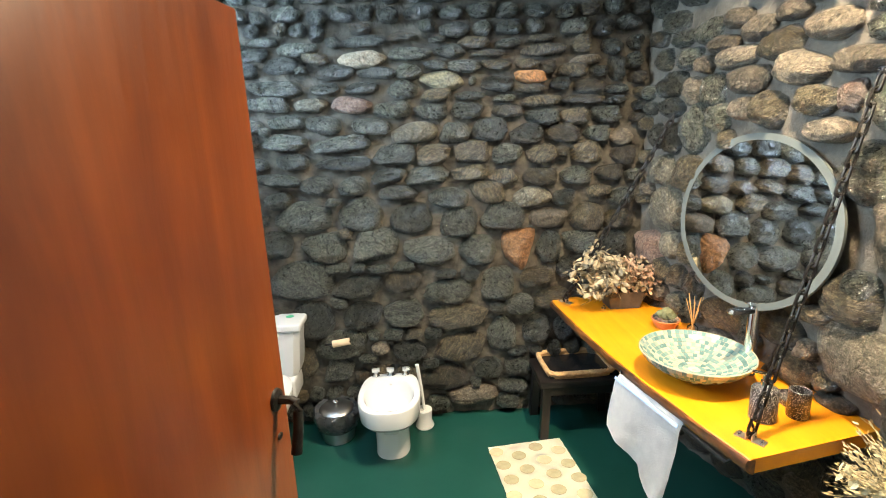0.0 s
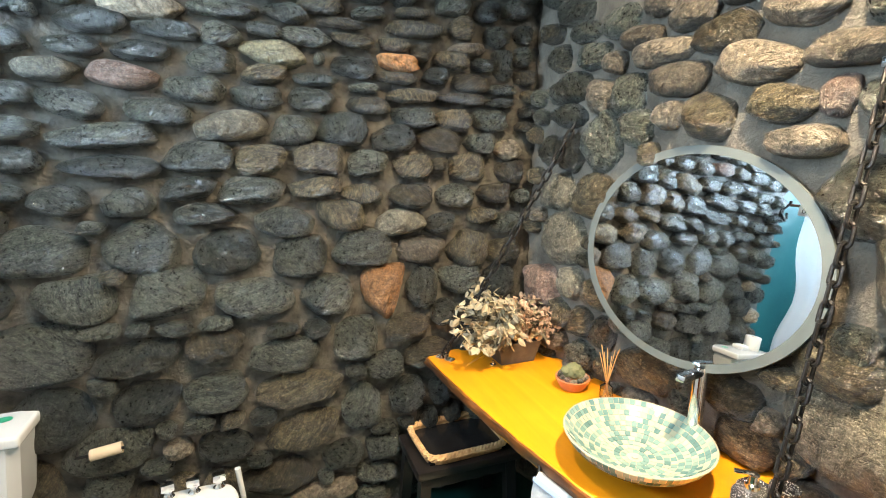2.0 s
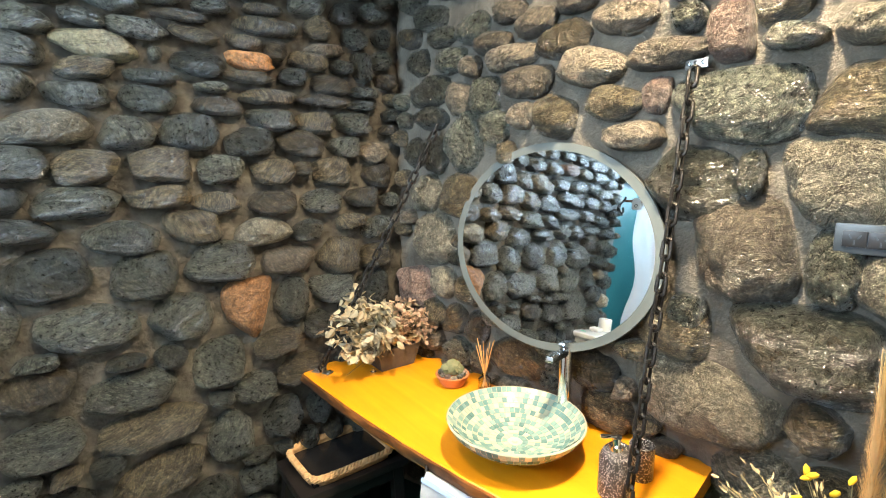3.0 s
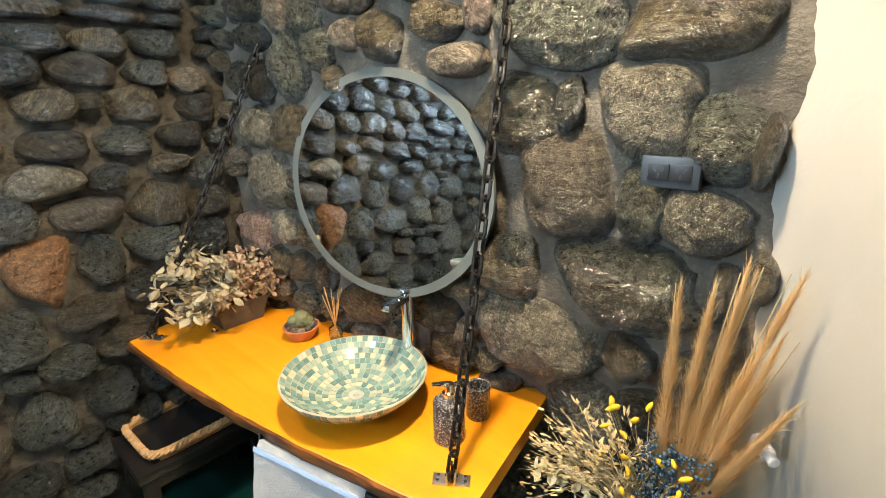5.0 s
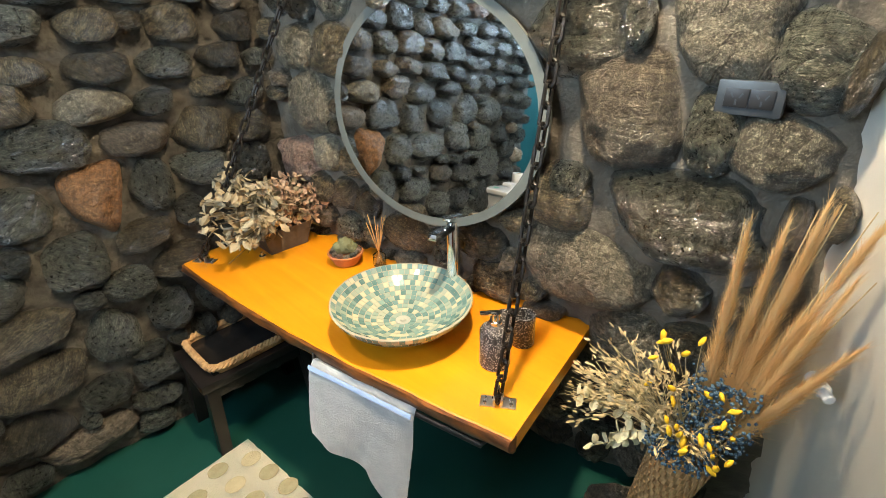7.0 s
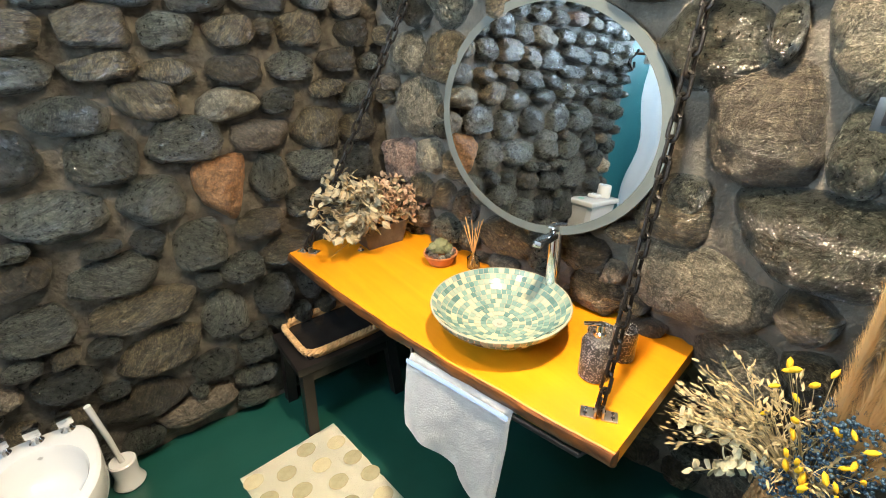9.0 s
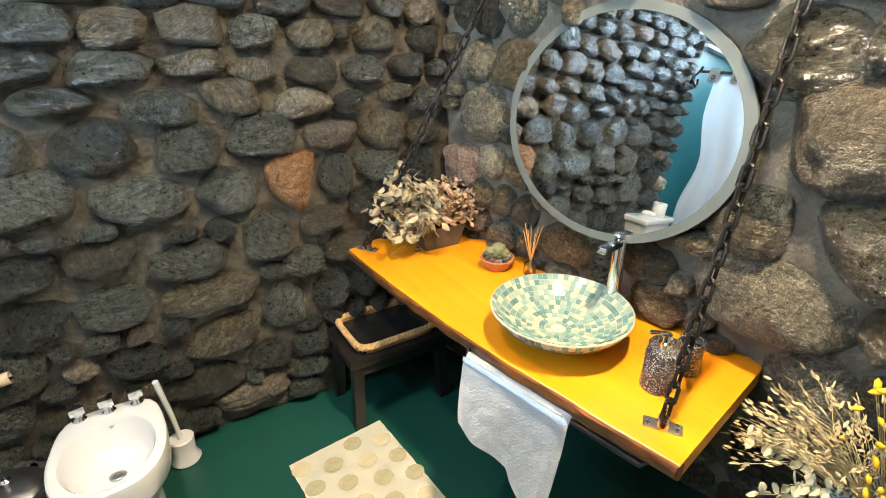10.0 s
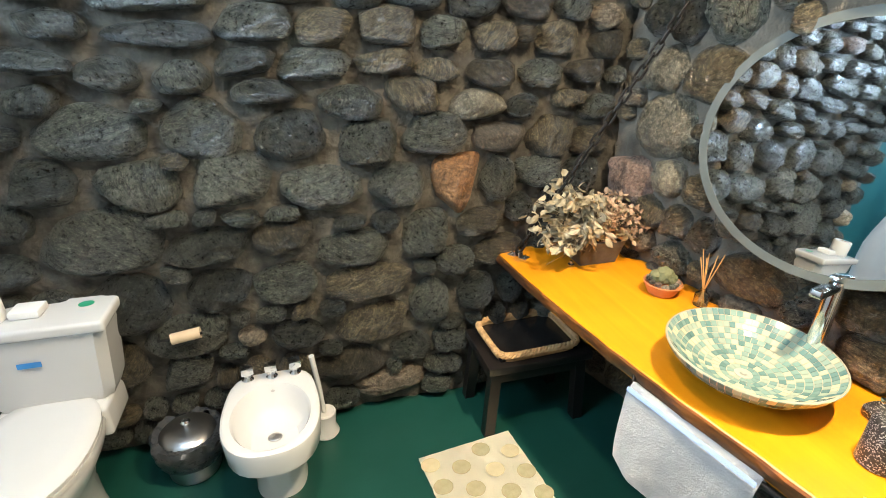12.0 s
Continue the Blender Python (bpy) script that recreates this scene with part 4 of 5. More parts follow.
part("dish", loft([oval(0, 0, z, rx, ry, 28, 4) for z, rx, ry in ((0.001, 0.04, 0.055), (0.004, 0.042, 0.058), (0.024, 0.044, 0.06), (0.026, 0.042, 0.058), (0.018, 0.036, 0.052))]), M_TERRAZZO, dish)

cactus = thing("cactus_bowl", pose(-0.075, -0.545, CZ), "terracotta bowl with a small cactus and pebbles", "potted plant")
part("bowl", lathe([(0, 0.001), (0.045, 0.001), (0.05, 0.006), (0.072, 0.048), (0.070, 0.052), (0.062, 0.044), (0, 0.036)], 36), M_TERRACOTTA, cactus, "low terracotta bowl")
bm = bmesh.new()
for x, y, z, r in ((0.012, 0.012, 0.068, 0.034), (-0.012, 0.026, 0.062, 0.026), (0.03, -0.006, 0.058, 0.024)):
    for v in ball(bm, (x, y, z), r, 3):
        v.co += (v.co - Vector((x, y, z))) * 0.22 * noise.noise(v.co * 170)
part("cactus", bm, M_CACTUS, cactus, "wrinkled olive cactus")
for i in range(12):
    a = 6.283 * i / 12
    bm = bmesh.new()
    ball(bm, (0.050 * math.cos(a), 0.050 * math.sin(a), 0.050 + rnd(-0.003, 0.006)), rnd(0.010, 0.016), 2, (1.1, 0.9, 0.8))
    part("pebble", bm, STONE[("cream", "grey", "granite", "pink")[i % 4]], cactus)
diffuser = thing("reed_diffuser", pose(0.005, -0.66, CZ), "clear glass bottle with honey coloured reed sticks", "diffuser")
part("bottle", lathe([(0, 0.001), (0.024, 0.001), (0.026, 0.005), (0.026, 0.045), (0.012, 0.058), (0.011, 0.07), (0.008, 0.07), (0.008, 0.055), (0.022, 0.042), (0.022, 0.006), (0, 0.005)], 28), M_GLASS, diffuser, "small clear glass bottle")
for i in range(8):
    a = 6.283 * i / 8 + 0.3
    part("reed", tube([(-0.012 * math.cos(a), -0.012 * math.sin(a), 0.01), (0.038 * math.cos(a), 0.038 * math.sin(a), 0.205 + rnd(-0.02, 0.01))], 0.0019, 5), M_REED, diffuser)

# dried hydrangeas in a dark wooden planter
planter = thing("dried_flower_planter", pose(-0.17, -0.20, CZ), "dark planter of dried hydrangeas and pale dry leaves", "dried flowers")
part("pot", loft([[(sx * a, sy * b, z) for sx, sy in ((-1, -1), (1, -1), (1, 1), (-1, 1))] for z, a, b in ((0.001, 0.085, 0.06), (0.105, 0.11, 0.078), (0.105, 0.097, 0.066), (0.09, 0.094, 0.063))]), M_PLANTER, planter, "weathered dark box")
bm, bp, bs = bmesh.new(), bmesh.new(), bmesh.new()
for i in range(130):
    az, el = rnd(0, 6.283), rnd(0.0, 1.2)
    reach = rnd(0.10, 0.28) * (1.25 if math.cos(az) < -0.2 else 0.85)
    tip = Vector((math.cos(az) * math.cos(el) * reach * 1.0, math.sin(az) * math.cos(el) * reach * 0.72, 0.09 + math.sin(el) * reach * 0.95 - 0.05 * (el < 0.35)))
    tip.y = min(tip.y, 0.15)
    base = Vector((rnd(-0.05, 0.05), rnd(-0.03, 0.03), 0.09))
    mid = base.lerp(tip, 0.5) + Vector((0, 0, 0.03))
    tube([base, mid, tip], 0.0014, 4, bs)
    if tip.y < -0.05 and tip.z < 0.10:
        tip.z += 0.07
    if tip.x > -0.02 and i % 4:
        for k in range(20):
            d = Vector((rnd(-1, 1), rnd(-1, 1), rnd(-0.6, 1))).normalized()
            leaf(bp, tip + d * rnd(0.012, 0.036), d + Vector((rnd(-1, 1), rnd(-1, 1), rnd(-1, 1))) * 0.8, rnd(0.016, 0.026), rnd(0.014, 0.022), rnd(-0.4, 0.4))
    else:
        for k in range(11):
            p = mid.lerp(tip, rnd(0.1, 1.05)) + Vector((rnd(-1, 1), rnd(-1, 1), rnd(-1, 1))) * 0.018
            leaf(bm, p, (rnd(-1, 1), rnd(-1, 1), rnd(-1.0, 0.5)), rnd(0.030, 0.056), rnd(0.020, 0.036), rnd(-0.4, 0.4))
part("stem", bs, M_BRANCH, planter)
tagged(part("dry_leaf", bm, M_DRYLEAF, planter, "pale curled dry leaves", False), kind="stuff")
tagged(part("flower_head", bp, M_DRYPINK, planter, "pinkish brown dried petals", False), kind="stuff")

# towel on its rail under the counter
rail = thing("towel_rail", pose(0, 0, 0), "thin black towel rail under the counter edge", "towel rail")
r0, r1 = Vector((-0.472, -0.93, 0.722)), Vector((-0.338, -1.50, 0.712))
part("bar", tube([r0 + Vector((0.02, 0.02, 0.04)), r0, r1, r1 + Vector((0.02, -0.02, 0.04))], 0.008, 8), M_IRON, rail)
towel = thing("hand_towel", pose(0, 0, 0), "white terry hand towel hanging folded on the rail", "towel")
bm = bmesh.new()
cols = []
dirv = (r1 - r0).normalized()
nout = Vector((dirv.y, -dirv.x, 0)) * (1 if dirv.y < 0 else -1)
nout = Vector((-abs(nout.x), nout.y if nout.x < 0 else -nout.y, 0))
for i in range(49):
    t = i / 48
    base = r0.lerp(r1, 0.0 + 0.66 * t)
    # the free edge falls away to a drooping corner, then turns back under
    low = 0.19 + 0.14 * t + 0.02 * math.sin(t * 5.2) + 0.006 * math.sin(t * 19)
    if t > 0.55:
        low += 0.065 * math.sin(min(1.0, (t - 0.55) / 0.16) * math.pi / 2)
    col = []
    for k in range(25):
        s = k / 24
        if k < 3:
            ang = math.pi * (-0.1 + 0.6 * k / 2)
            p = base + nout * (-0.021 * math.cos(ang)) + Vector((0, 0, 0.021 * math.sin(ang)))
        else:
            d = (s - 2 / 24) * 24 / 22
            fold = 0.020 * math.sin(t * 6 + d * 1.5) + 0.007 * math.sin(t * 17 + d * 4)
            roll = max(0.0, (t - 0.9) / 0.1)
            p = base + nout * (0.022 + fold * d + 0.05 * d - 0.030 * roll * roll * (0.3 + 0.7 * d)) + dirv * (0.045 * d * (0.6 - t) + 0.015 * d * d * (1 - t)) - Vector((0, 0, low * d))
            p += nout * 0.004 * noise.noise(p * 24)
        col.append(bm.verts.new(p))
    cols.append(col)
for a, b in zip(cols, cols[1:]):
    for k in range(24):
        bm.faces.new((a[k], b[k], b[k + 1], a[k + 1]))
bmesh.ops.solidify(bm, geom=bm.faces[:], thickness=0.011)
part("cloth", bm, M_TOWEL, towel)
# thin pale blue strip modelled for the shade along the towel's top
bm = bmesh.new()
strip = []
for i in range(25):
    base = r0.lerp(r1, 0.003 + 0.655 * i / 24)
    strip.append([bm.verts.new(base + nout * x + Vector((0, 0, z))) for x, z in ((0.0225, 0.016), (0.0262, 0.010), (0.0280, 0.002), (0.0255, 0.002), (0.0235, 0.009), (0.0205, 0.014))])
for a, b in zip(strip, strip[1:]):
    for k in range(6):
        bm.faces.new((a[k], b[k], b[(k + 1) % 6], a[(k + 1) % 6]))
bm.faces.new(strip[0]), bm.faces.new(strip[-1])
part("band", bm, M_TOWELSHADE, towel, "pale blue strip of shade below the counter edge")
# ---- mirror and socket ----
mirror = thing("round_mirror", pose(0.040, -0.925, 1.41, 0, 0, 0), "large round mirror with a frosted rim on the stone wall", "mirror")
tilt = pose(0, 0, 0, 0, 0, 5) @ pose(0, 0, 0, 0, 5.6, 0)
RX, RZ = 0.437, 0.362


def disc(k0, k1, x0, x1):
    """A flat elliptical ring in the mirror's plane, x from x0 (front) to x1."""
    bm = bmesh.new()
    loops = []
    for k, x in ((k0, x0), (k1, x0), (k1, x1), (k0, x1)):
        loops.append([bm.verts.new(tilt @ Vector((x, RX * k * math.cos(a), RZ * k * math.sin(a)))) for a in (6.28318 * i / 96 for i in range(96))])
    if k0 < 0.01:
        for l in (loops[1], loops[2]):
            bm.faces.new(l)
        pairs = ((loops[1], loops[2]),)
        for v in loops[0] + loops[3]:
            bm.verts.remove(v)
    else:
        pairs = zip(loops, loops[1:] + loops[:1])
    for a, b in pairs:
        for i in range(96):
            bm.faces.new((a[i], a[(i + 1) % 96], b[(i + 1) % 96], b[i]))
    return bm


part("glass", disc(0.0, 0.925, -0.006, 0.004), M_MIRROR, mirror, "clear silvered glass")
part("rim", disc(0.926, 1.0, -0.007, 0.004), M_FROST, mirror, "frosted grey rim")
sp = side_wall(1.787, 1.53, 0.03)
socket = thing("wall_socket", pose(sp.x, sp.y, sp.z, 0, 0, 5), "dark slate double wall socket", "wall socket")
part("plate", boxed((-0.012, -0.06, -0.034), (0.02, 0.06, 0.034), 0.005), M_SOCKET, socket)
for y in (-0.025, 0.025):
    part("outlet", boxed((-0.0150, y * 0.9 - 0.0215, -0.018), (-0.0118, y * 0.9 + 0.0215, 0.018), 0.0012), M_RUBBER, socket, "black outlet insert")
    bm = bmesh.new()
    for a, q in ((32, (-0.008, 0.005)), (-32, (0.008, 0.005)), (0, (0, -0.008))):
        box(bm, (-0.0156, -0.0016, -0.0052), (-0.0148, 0.0016, 0.0052), 0, pose(0, y * 0.9 + q[0], q[1], a))
    part("slot", bm, M_SOCKET, socket)

# ---- basket of dried grasses ----
basket = thing("grass_basket", pose(0.16, -1.76, 0), "woven basket of pampas plumes and dried wild flowers", "dried flowers")
o0, o1 = Vector((0.10, 0.02, 0.02)), Vector((-0.10, -0.10, 0.66))
bm = bmesh.new()
secs = []
for i in range(15):
    c, r = o0.lerp(o1, i / 14), 0.062 + 0.012 * i / 14
    secs.append([(c.x + r * math.cos(a), c.y + r * math.sin(a), c.z) for a in (6.283 * k / 24 for k in range(24))])
loft(secs, bm)
part("body", bm, M_WICKER, basket, "brown woven reed body")
bm = bmesh.new()
for i in range(17):
    c, r = o0.lerp(o1, i / 17 + 0.02), 0.063 + 0.012 * i / 14
    for k in range(26):
        a = 6.283 * (k + 0.5 * (i % 2)) / 26
        d = Vector((math.cos(a), math.sin(a), 0))
        box(bm, (-0.004, -0.002, -0.011), (0.004, 0.002, 0.011), 0, Matrix.Translation(c + d * (r + 0.002)) @ pose(0, 0, 0, 0, 12, math.degrees(a) + 90))
tagged(part("weave", bm, M_WICKER, basket, "brown woven strips", False), kind="stuff")


def plume(root, tip, width, seed):
    """A pampas plume: a stem with thousands of soft hairs leaning to its tip."""
    random.seed(seed)
    a, b = Vector(root), Vector(tip)
    d = (b - a).normalized()
    bm = tube([a, a.lerp(b, 0.5) + Vector((0, 0, 0.01)), b], 0.003, 5, None, 0.4)
    stem = part("stem", bm, M_STRAW, basket)
    bm = bmesh.new()
    sag = Vector((rnd(-0.03, 0.0), rnd(-0.03, 0.03), 0))
    knots = [rnd(0.2, 0.9) for _ in range(26)]
    for i in range(3000):
        # short branchlets leave the stem in tufts, wide low down and thin at the tip
        k = knots[i % 26] if i % 3 else rnd(0.16, 0.99)
        t = min(0.99, max(0.14, k + rnd(-0.035, 0.035)))
        side = Vector((rnd(-1, 1), rnd(-1, 1), rnd(-1, 1)))
        side = (side - side.dot(d) * d).normalized()
        wide = width * 1.0 * min(1.0, (t - 0.08) / 0.2) * (1.02 - t) ** 0.9
        p = a.lerp(b, t) + sag * t * t + side * wide * rnd(0, 0.55)
        reach = rnd(0.03, 0.085) * (1.15 - 0.6 * t)
        q = p + d * reach + side * wide * rnd(0.1, 0.95) + Vector((rnd(-1, 1), rnd(-1, 1), rnd(-1, 1))) * (0.016 if i % 5 == 0 else 0.004)
        s = side.cross(d) * rnd(0.0004, 0.0008)
        bm.faces.new((bm.verts.new(p - s), bm.verts.new(p + s), bm.verts.new(q)))
    tagged(part("plume_hair", bm, M_PLUME, stem, "soft golden hairs", False), kind="stuff")


for i, (x, y, z, w) in enumerate(((-0.13, -0.095, 1.32, 0.042), (-0.10, -0.165, 1.33, 0.044), (-0.10, -0.20, 1.36, 0.046), (-0.10, -0.235, 1.38, 0.050), (-0.11, -0.28, 1.38, 0.054), (-0.12, -0.315, 1.26, 0.052), (-0.15, -0.335, 1.14, 0.044))):
    plume((-0.08, -0.115 - 0.006 * i, 0.66), (x, y, z), w, 50 + i)
random.seed(7)
bm, by, bb, be, bo = bmesh.new(), bmesh.new(), bmesh.new(), bmesh.new(), bmesh.new()
for i in range(110):
    az, up = rnd(0.2, 2.6), rnd(0.15, 0.46)
    tip = Vector((-0.07 - abs(rnd(0, 0.11)), 0.19 * math.cos(az) + 0.02, 0.64 + up * math.sin(az) * 0.75))
    root = Vector((-0.10 + rnd(-0.03, 0.03), -0.10 + rnd(-0.03, 0.03), 0.65))
    mid = root.lerp(tip, 0.55) + Vector((-0.02 + rnd(-0.03, 0.03), 0.01 + rnd(-0.04, 0.04), 0.03))
    tip += Vector((rnd(-0.03, 0.03), rnd(-0.05, 0.05), -rnd(0, 0.08)))
    tube([root, mid, tip], 0.0009, 4, bm)
    for k in range(9):
        p = mid.lerp(tip, rnd(0.2, 1.05)) + Vector((rnd(-1, 1), rnd(-1, 1), rnd(-1, 1))) * 0.012
        leaf(bo, p, tip - mid + Vector((rnd(-1, 1), rnd(-1, 1), rnd(-1, 1))) * 0.05, rnd(0.014, 0.026), rnd(0.005, 0.009))
for i in range(30):
    tip = Vector((-0.16 + rnd(-0.06, 0.02), rnd(-0.24, 0.02), rnd(0.80, 1.04)))
    if i < 12:
        tip = Vector((-0.20 + rnd(-0.04, 0.04), rnd(-0.24, -0.06), rnd(0.72, 0.84)))
    root = Vector((-0.10, -0.11, 0.65))
    tube([root, root.lerp(tip, 0.6) + Vector((0, 0.01, 0.03)), tip], 0.0009, 4, bm)
    ball(by, tip, rnd(0.008, 0.012), 1, (0.7, 0.7, 1.5), Euler((rnd(-1, 1), rnd(-1, 1), 0)).to_matrix())
for i in range(900):
    az, r = rnd(0, 6.283), rnd(0, 1) ** 0.6
    c = Vector((-0.12, -0.145, 0.85)) if i % 3 else Vector((-0.15, -0.09, 0.68))
    ball(bb, c + Vector((0.05 * r * math.cos(az), 0.085 * r * math.sin(az), rnd(-0.12, 0.09) if i % 3 else rnd(-0.02, 0.03))), rnd(0.003, 0.0055), 1)
for y1, z1, n in ((0.20, 0.71, 12), (0.12, 0.56, 15), (0.06, 0.66, 12)):
    a, b = Vector((-0.10, -0.08, 0.66)), Vector((-0.18, y1, z1))
    tube([a, a.lerp(b, 0.5) + Vector((0, 0, 0.03)), b], 0.0012, 4, bm)
    for k in range(n):
        p = a.lerp(b, 0.3 + 0.7 * k / n) + Vector((0, 0, 0.03 * math.sin(math.pi * (0.3 + 0.7 * k / n))))
        leaf(be, p, (rnd(-0.5, 0.1), rnd(-0.1, 0.6), 0.9 if k % 2 else -0.9), 0.034, 0.028, 0.2)
tagged(part("dry_stalk", bm, M_STRAW, basket, "thin straw stalks", False), kind="stuff")
tagged(part("oat_head", bo, M_STRAW, basket, "pale oat heads", False), kind="stuff")
tagged(part("yellow_bud", by, M_YELLOW, basket, "bright yellow buds"), kind="stuff")
tagged(part("blue_berry", bb, M_BLUE, basket, "dull blue dried berries"), kind="stuff")
tagged(part("pale_leaf", be, M_EUCA, basket, "round pale eucalyptus leaves", False), kind="stuff")
random.seed(11)
boulder = new("boulder", stone_data(5, "tan"))
tagged(boulder, "rounded tan boulder lying on the floor by the basket", "stone")
boulder.matrix_world = pose(0.16, -1.69, 0.095, 0, 0, -60) @ Matrix.Diagonal((0.13, 0.10, 0.10, 1))
outlet = thing("valve_cap", pose(0.05, -2.065, 1.0, 0, 0, 35), "small white plastic fitting on the plaster wall", "valve")
part("cap", lathe([(0.016, -0.04), (0.016, 0.004), (0.011, 0.006), (0.011, 0.028), (0.009, 0.03), (0, 0.031)], 20, (1, 1), None, pose(0, 0, 0, 0, -90)), M_CERAMIC, outlet)

# ---- ceiling lamps ----
# both fittings are out of view; the second belongs to the added lamp
for x, y in ((-0.46, -1.45), (-1.50, -0.95)):
    spot = thing("ceiling_spot", pose(x, y, TOP), "round recessed warm ceiling lamp, out of view", "ceiling lamp", "ceiling lamps")
    part("ring", lathe([(0.052, -0.004), (0.07, -0.006), (0.074, 0.0), (0.05, 0.002)], 28), M_CHROME, spot)
    part("bulb", lathe([(0, -0.012), (0.03, -0.009), (0.05, -0.001)], 24), M_LAMP, spot)

# ---- stones of the walls ----
random.seed(21)


def CLEAR(u, z, w, h):
    """Behind the mirror, and where the socket sits, the mortar is bare."""
    return ((u - 0.925) / (0.40 + w / 2)) ** 2 + ((z - 1.41) / (0.33 + h / 2)) ** 2 < 1 or (abs(u - 1.787) < 0.05 + w / 2 and abs(z - 1.53) < 0.03 + h / 2)


course(wall_back, back_wall, 0, "ggggggd",
       (2.52, 2.28, 0.139, 0.068, -3), (2.31, 2.30, 0.181, 0.064, 0), (2.13, 2.32, 0.167, 0.053, -1), (2.42, 2.24, 0.218, 0.073, 1), (2.19, 2.26, 0.162, 0.074, 1), (1.95, 2.28, 0.231, 0.077, -4), (1.76, 2.31, 0.086, 0.061, -5))
course(wall_back, back_wall, 0, "gdgbgdd",
       (2.27, 2.18, 0.191, 0.087, 3), (2.05, 2.20, 0.202, 0.089, -2), (1.94, 2.17, 0.062, 0.048, -3), (1.86, 2.23, 0.165, 0.066, 5), (2.49, 2.14, 0.200, 0.089, -0), (2.09, 2.08, 0.312, 0.096, 3), (1.76, 2.16, 0.226, 0.091, -0))
course(wall_back, back_wall, 0, "ggggn",
       (2.37, 2.08, 0.216, 0.086, 1), (1.82, 2.07, 0.176, 0.068, -3), (2.37, 1.99, 0.227, 0.097, 1), (2.14, 2.00, 0.230, 0.098, 4), (1.91, 1.99, 0.197, 0.087, 0))
course(wall_back, back_wall, 0, "gggdggd",
       (2.52, 1.89, 0.145, 0.111, 2), (2.30, 1.89, 0.246, 0.080, 2), (2.05, 1.90, 0.226, 0.085, -4), (1.85, 1.88, 0.210, 0.117, 3), (2.32, 1.80, 0.211, 0.094, 1), (2.07, 1.79, 0.262, 0.108, -2), (1.76, 1.77, 0.345, 0.099, -5))
course(wall_back, back_wall, 0, "bgddggddb",
       (2.55, 1.69, 0.197, 0.082, 4), (2.30, 1.67, 0.257, 0.091, -0), (2.04, 1.68, 0.193, 0.105, 2), (1.75, 1.66, 0.338, 0.096, 4), (2.43, 1.58, 0.277, 0.100, 2), (2.14, 1.58, 0.271, 0.085, 4), (1.92, 1.54, 0.198, 0.122, -1), (1.83, 1.44, 0.107, 0.055, 3), (2.61, 1.58, 0.104, 0.063, -1))
course(wall_back, back_wall, 0, "dggdgb",
       (2.59, 1.44, 0.176, 0.121, 4), (2.39, 1.47, 0.255, 0.108, 4), (2.15, 1.46, 0.170, 0.109, -4), (2.38, 1.34, 0.336, 0.111, -4), (2.01, 1.36, 0.363, 0.196, -3), (2.62, 1.30, 0.120, 0.083, 5))
course(wall_back, back_wall, 0, "dbdbcgdb",
       (1.60, 2.31, 0.287, 0.063, -1), (1.37, 2.33, 0.178, 0.052, 1), (1.19, 2.31, 0.104, 0.036, -2), (0.99, 2.29, 0.190, 0.068, 0), (1.61, 2.22, 0.285, 0.105, -1), (1.34, 2.24, 0.250, 0.079, -1), (1.12, 2.25, 0.183, 0.077, 1), (0.91, 2.23, 0.201, 0.042, 1))
course(wall_back, back_wall, 0, "dgdgbddlgdo",
       (1.53, 2.15, 0.238, 0.066, 4), (1.35, 2.15, 0.156, 0.093, 2), (1.20, 2.18, 0.131, 0.056, 4), (1.05, 2.17, 0.213, 0.074, 4), (0.86, 2.17, 0.189, 0.055, 5), (1.62, 2.07, 0.192, 0.074, 2), (1.39, 2.06, 0.180, 0.105, -3), (1.17, 2.10, 0.257, 0.105, 4), (1.00, 2.09, 0.046, 0.050, 5), (0.86, 2.07, 0.205, 0.089, 4), (0.67, 2.10, 0.188, 0.079, 1))
course(wall_back, back_wall, 0, "pbggdgb",
       (1.68, 1.98, 0.232, 0.105, 2), (1.21, 2.02, 0.181, 0.079, -3), (1.02, 2.01, 0.195, 0.051, 3), (1.45, 1.95, 0.232, 0.102, 1), (1.24, 1.93, 0.201, 0.093, -2), (1.03, 1.93, 0.191, 0.104, -4), (0.80, 1.92, 0.195, 0.079, 4))
course(wall_back, back_wall, 0, "dngddbbg",
       (1.58, 1.86, 0.231, 0.103, 5), (1.34, 1.82, 0.283, 0.121, -4), (1.10, 1.81, 0.198, 0.127, 3), (0.91, 1.82, 0.229, 0.149, -1), (1.46, 1.70, 0.270, 0.128, -3), (1.24, 1.69, 0.215, 0.135, -2), (1.01, 1.70, 0.213, 0.152, 3), (0.81, 1.68, 0.191, 0.127, 4))
course(wall_back, back_wall, 0, "ddbbdddb",
       (1.50, 1.58, 0.220, 0.096, -5), (1.27, 1.57, 0.278, 0.119, 1), (1.03, 1.58, 0.226, 0.089, -5), (0.83, 1.55, 0.187, 0.096, 2), (1.71, 1.53, 0.185, 0.118, -2), (1.45, 1.48, 0.235, 0.098, 4), (1.15, 1.44, 0.256, 0.131, 5), (0.92, 1.46, 0.217, 0.152, 0))
course(wall_back, back_wall, 0, "dddd",
       (1.67, 1.36, 0.291, 0.227, 5), (1.39, 1.32, 0.276, 0.202, -2), (1.10, 1.28, 0.246, 0.206, -4), (0.83, 1.31, 0.280, 0.192, 1))
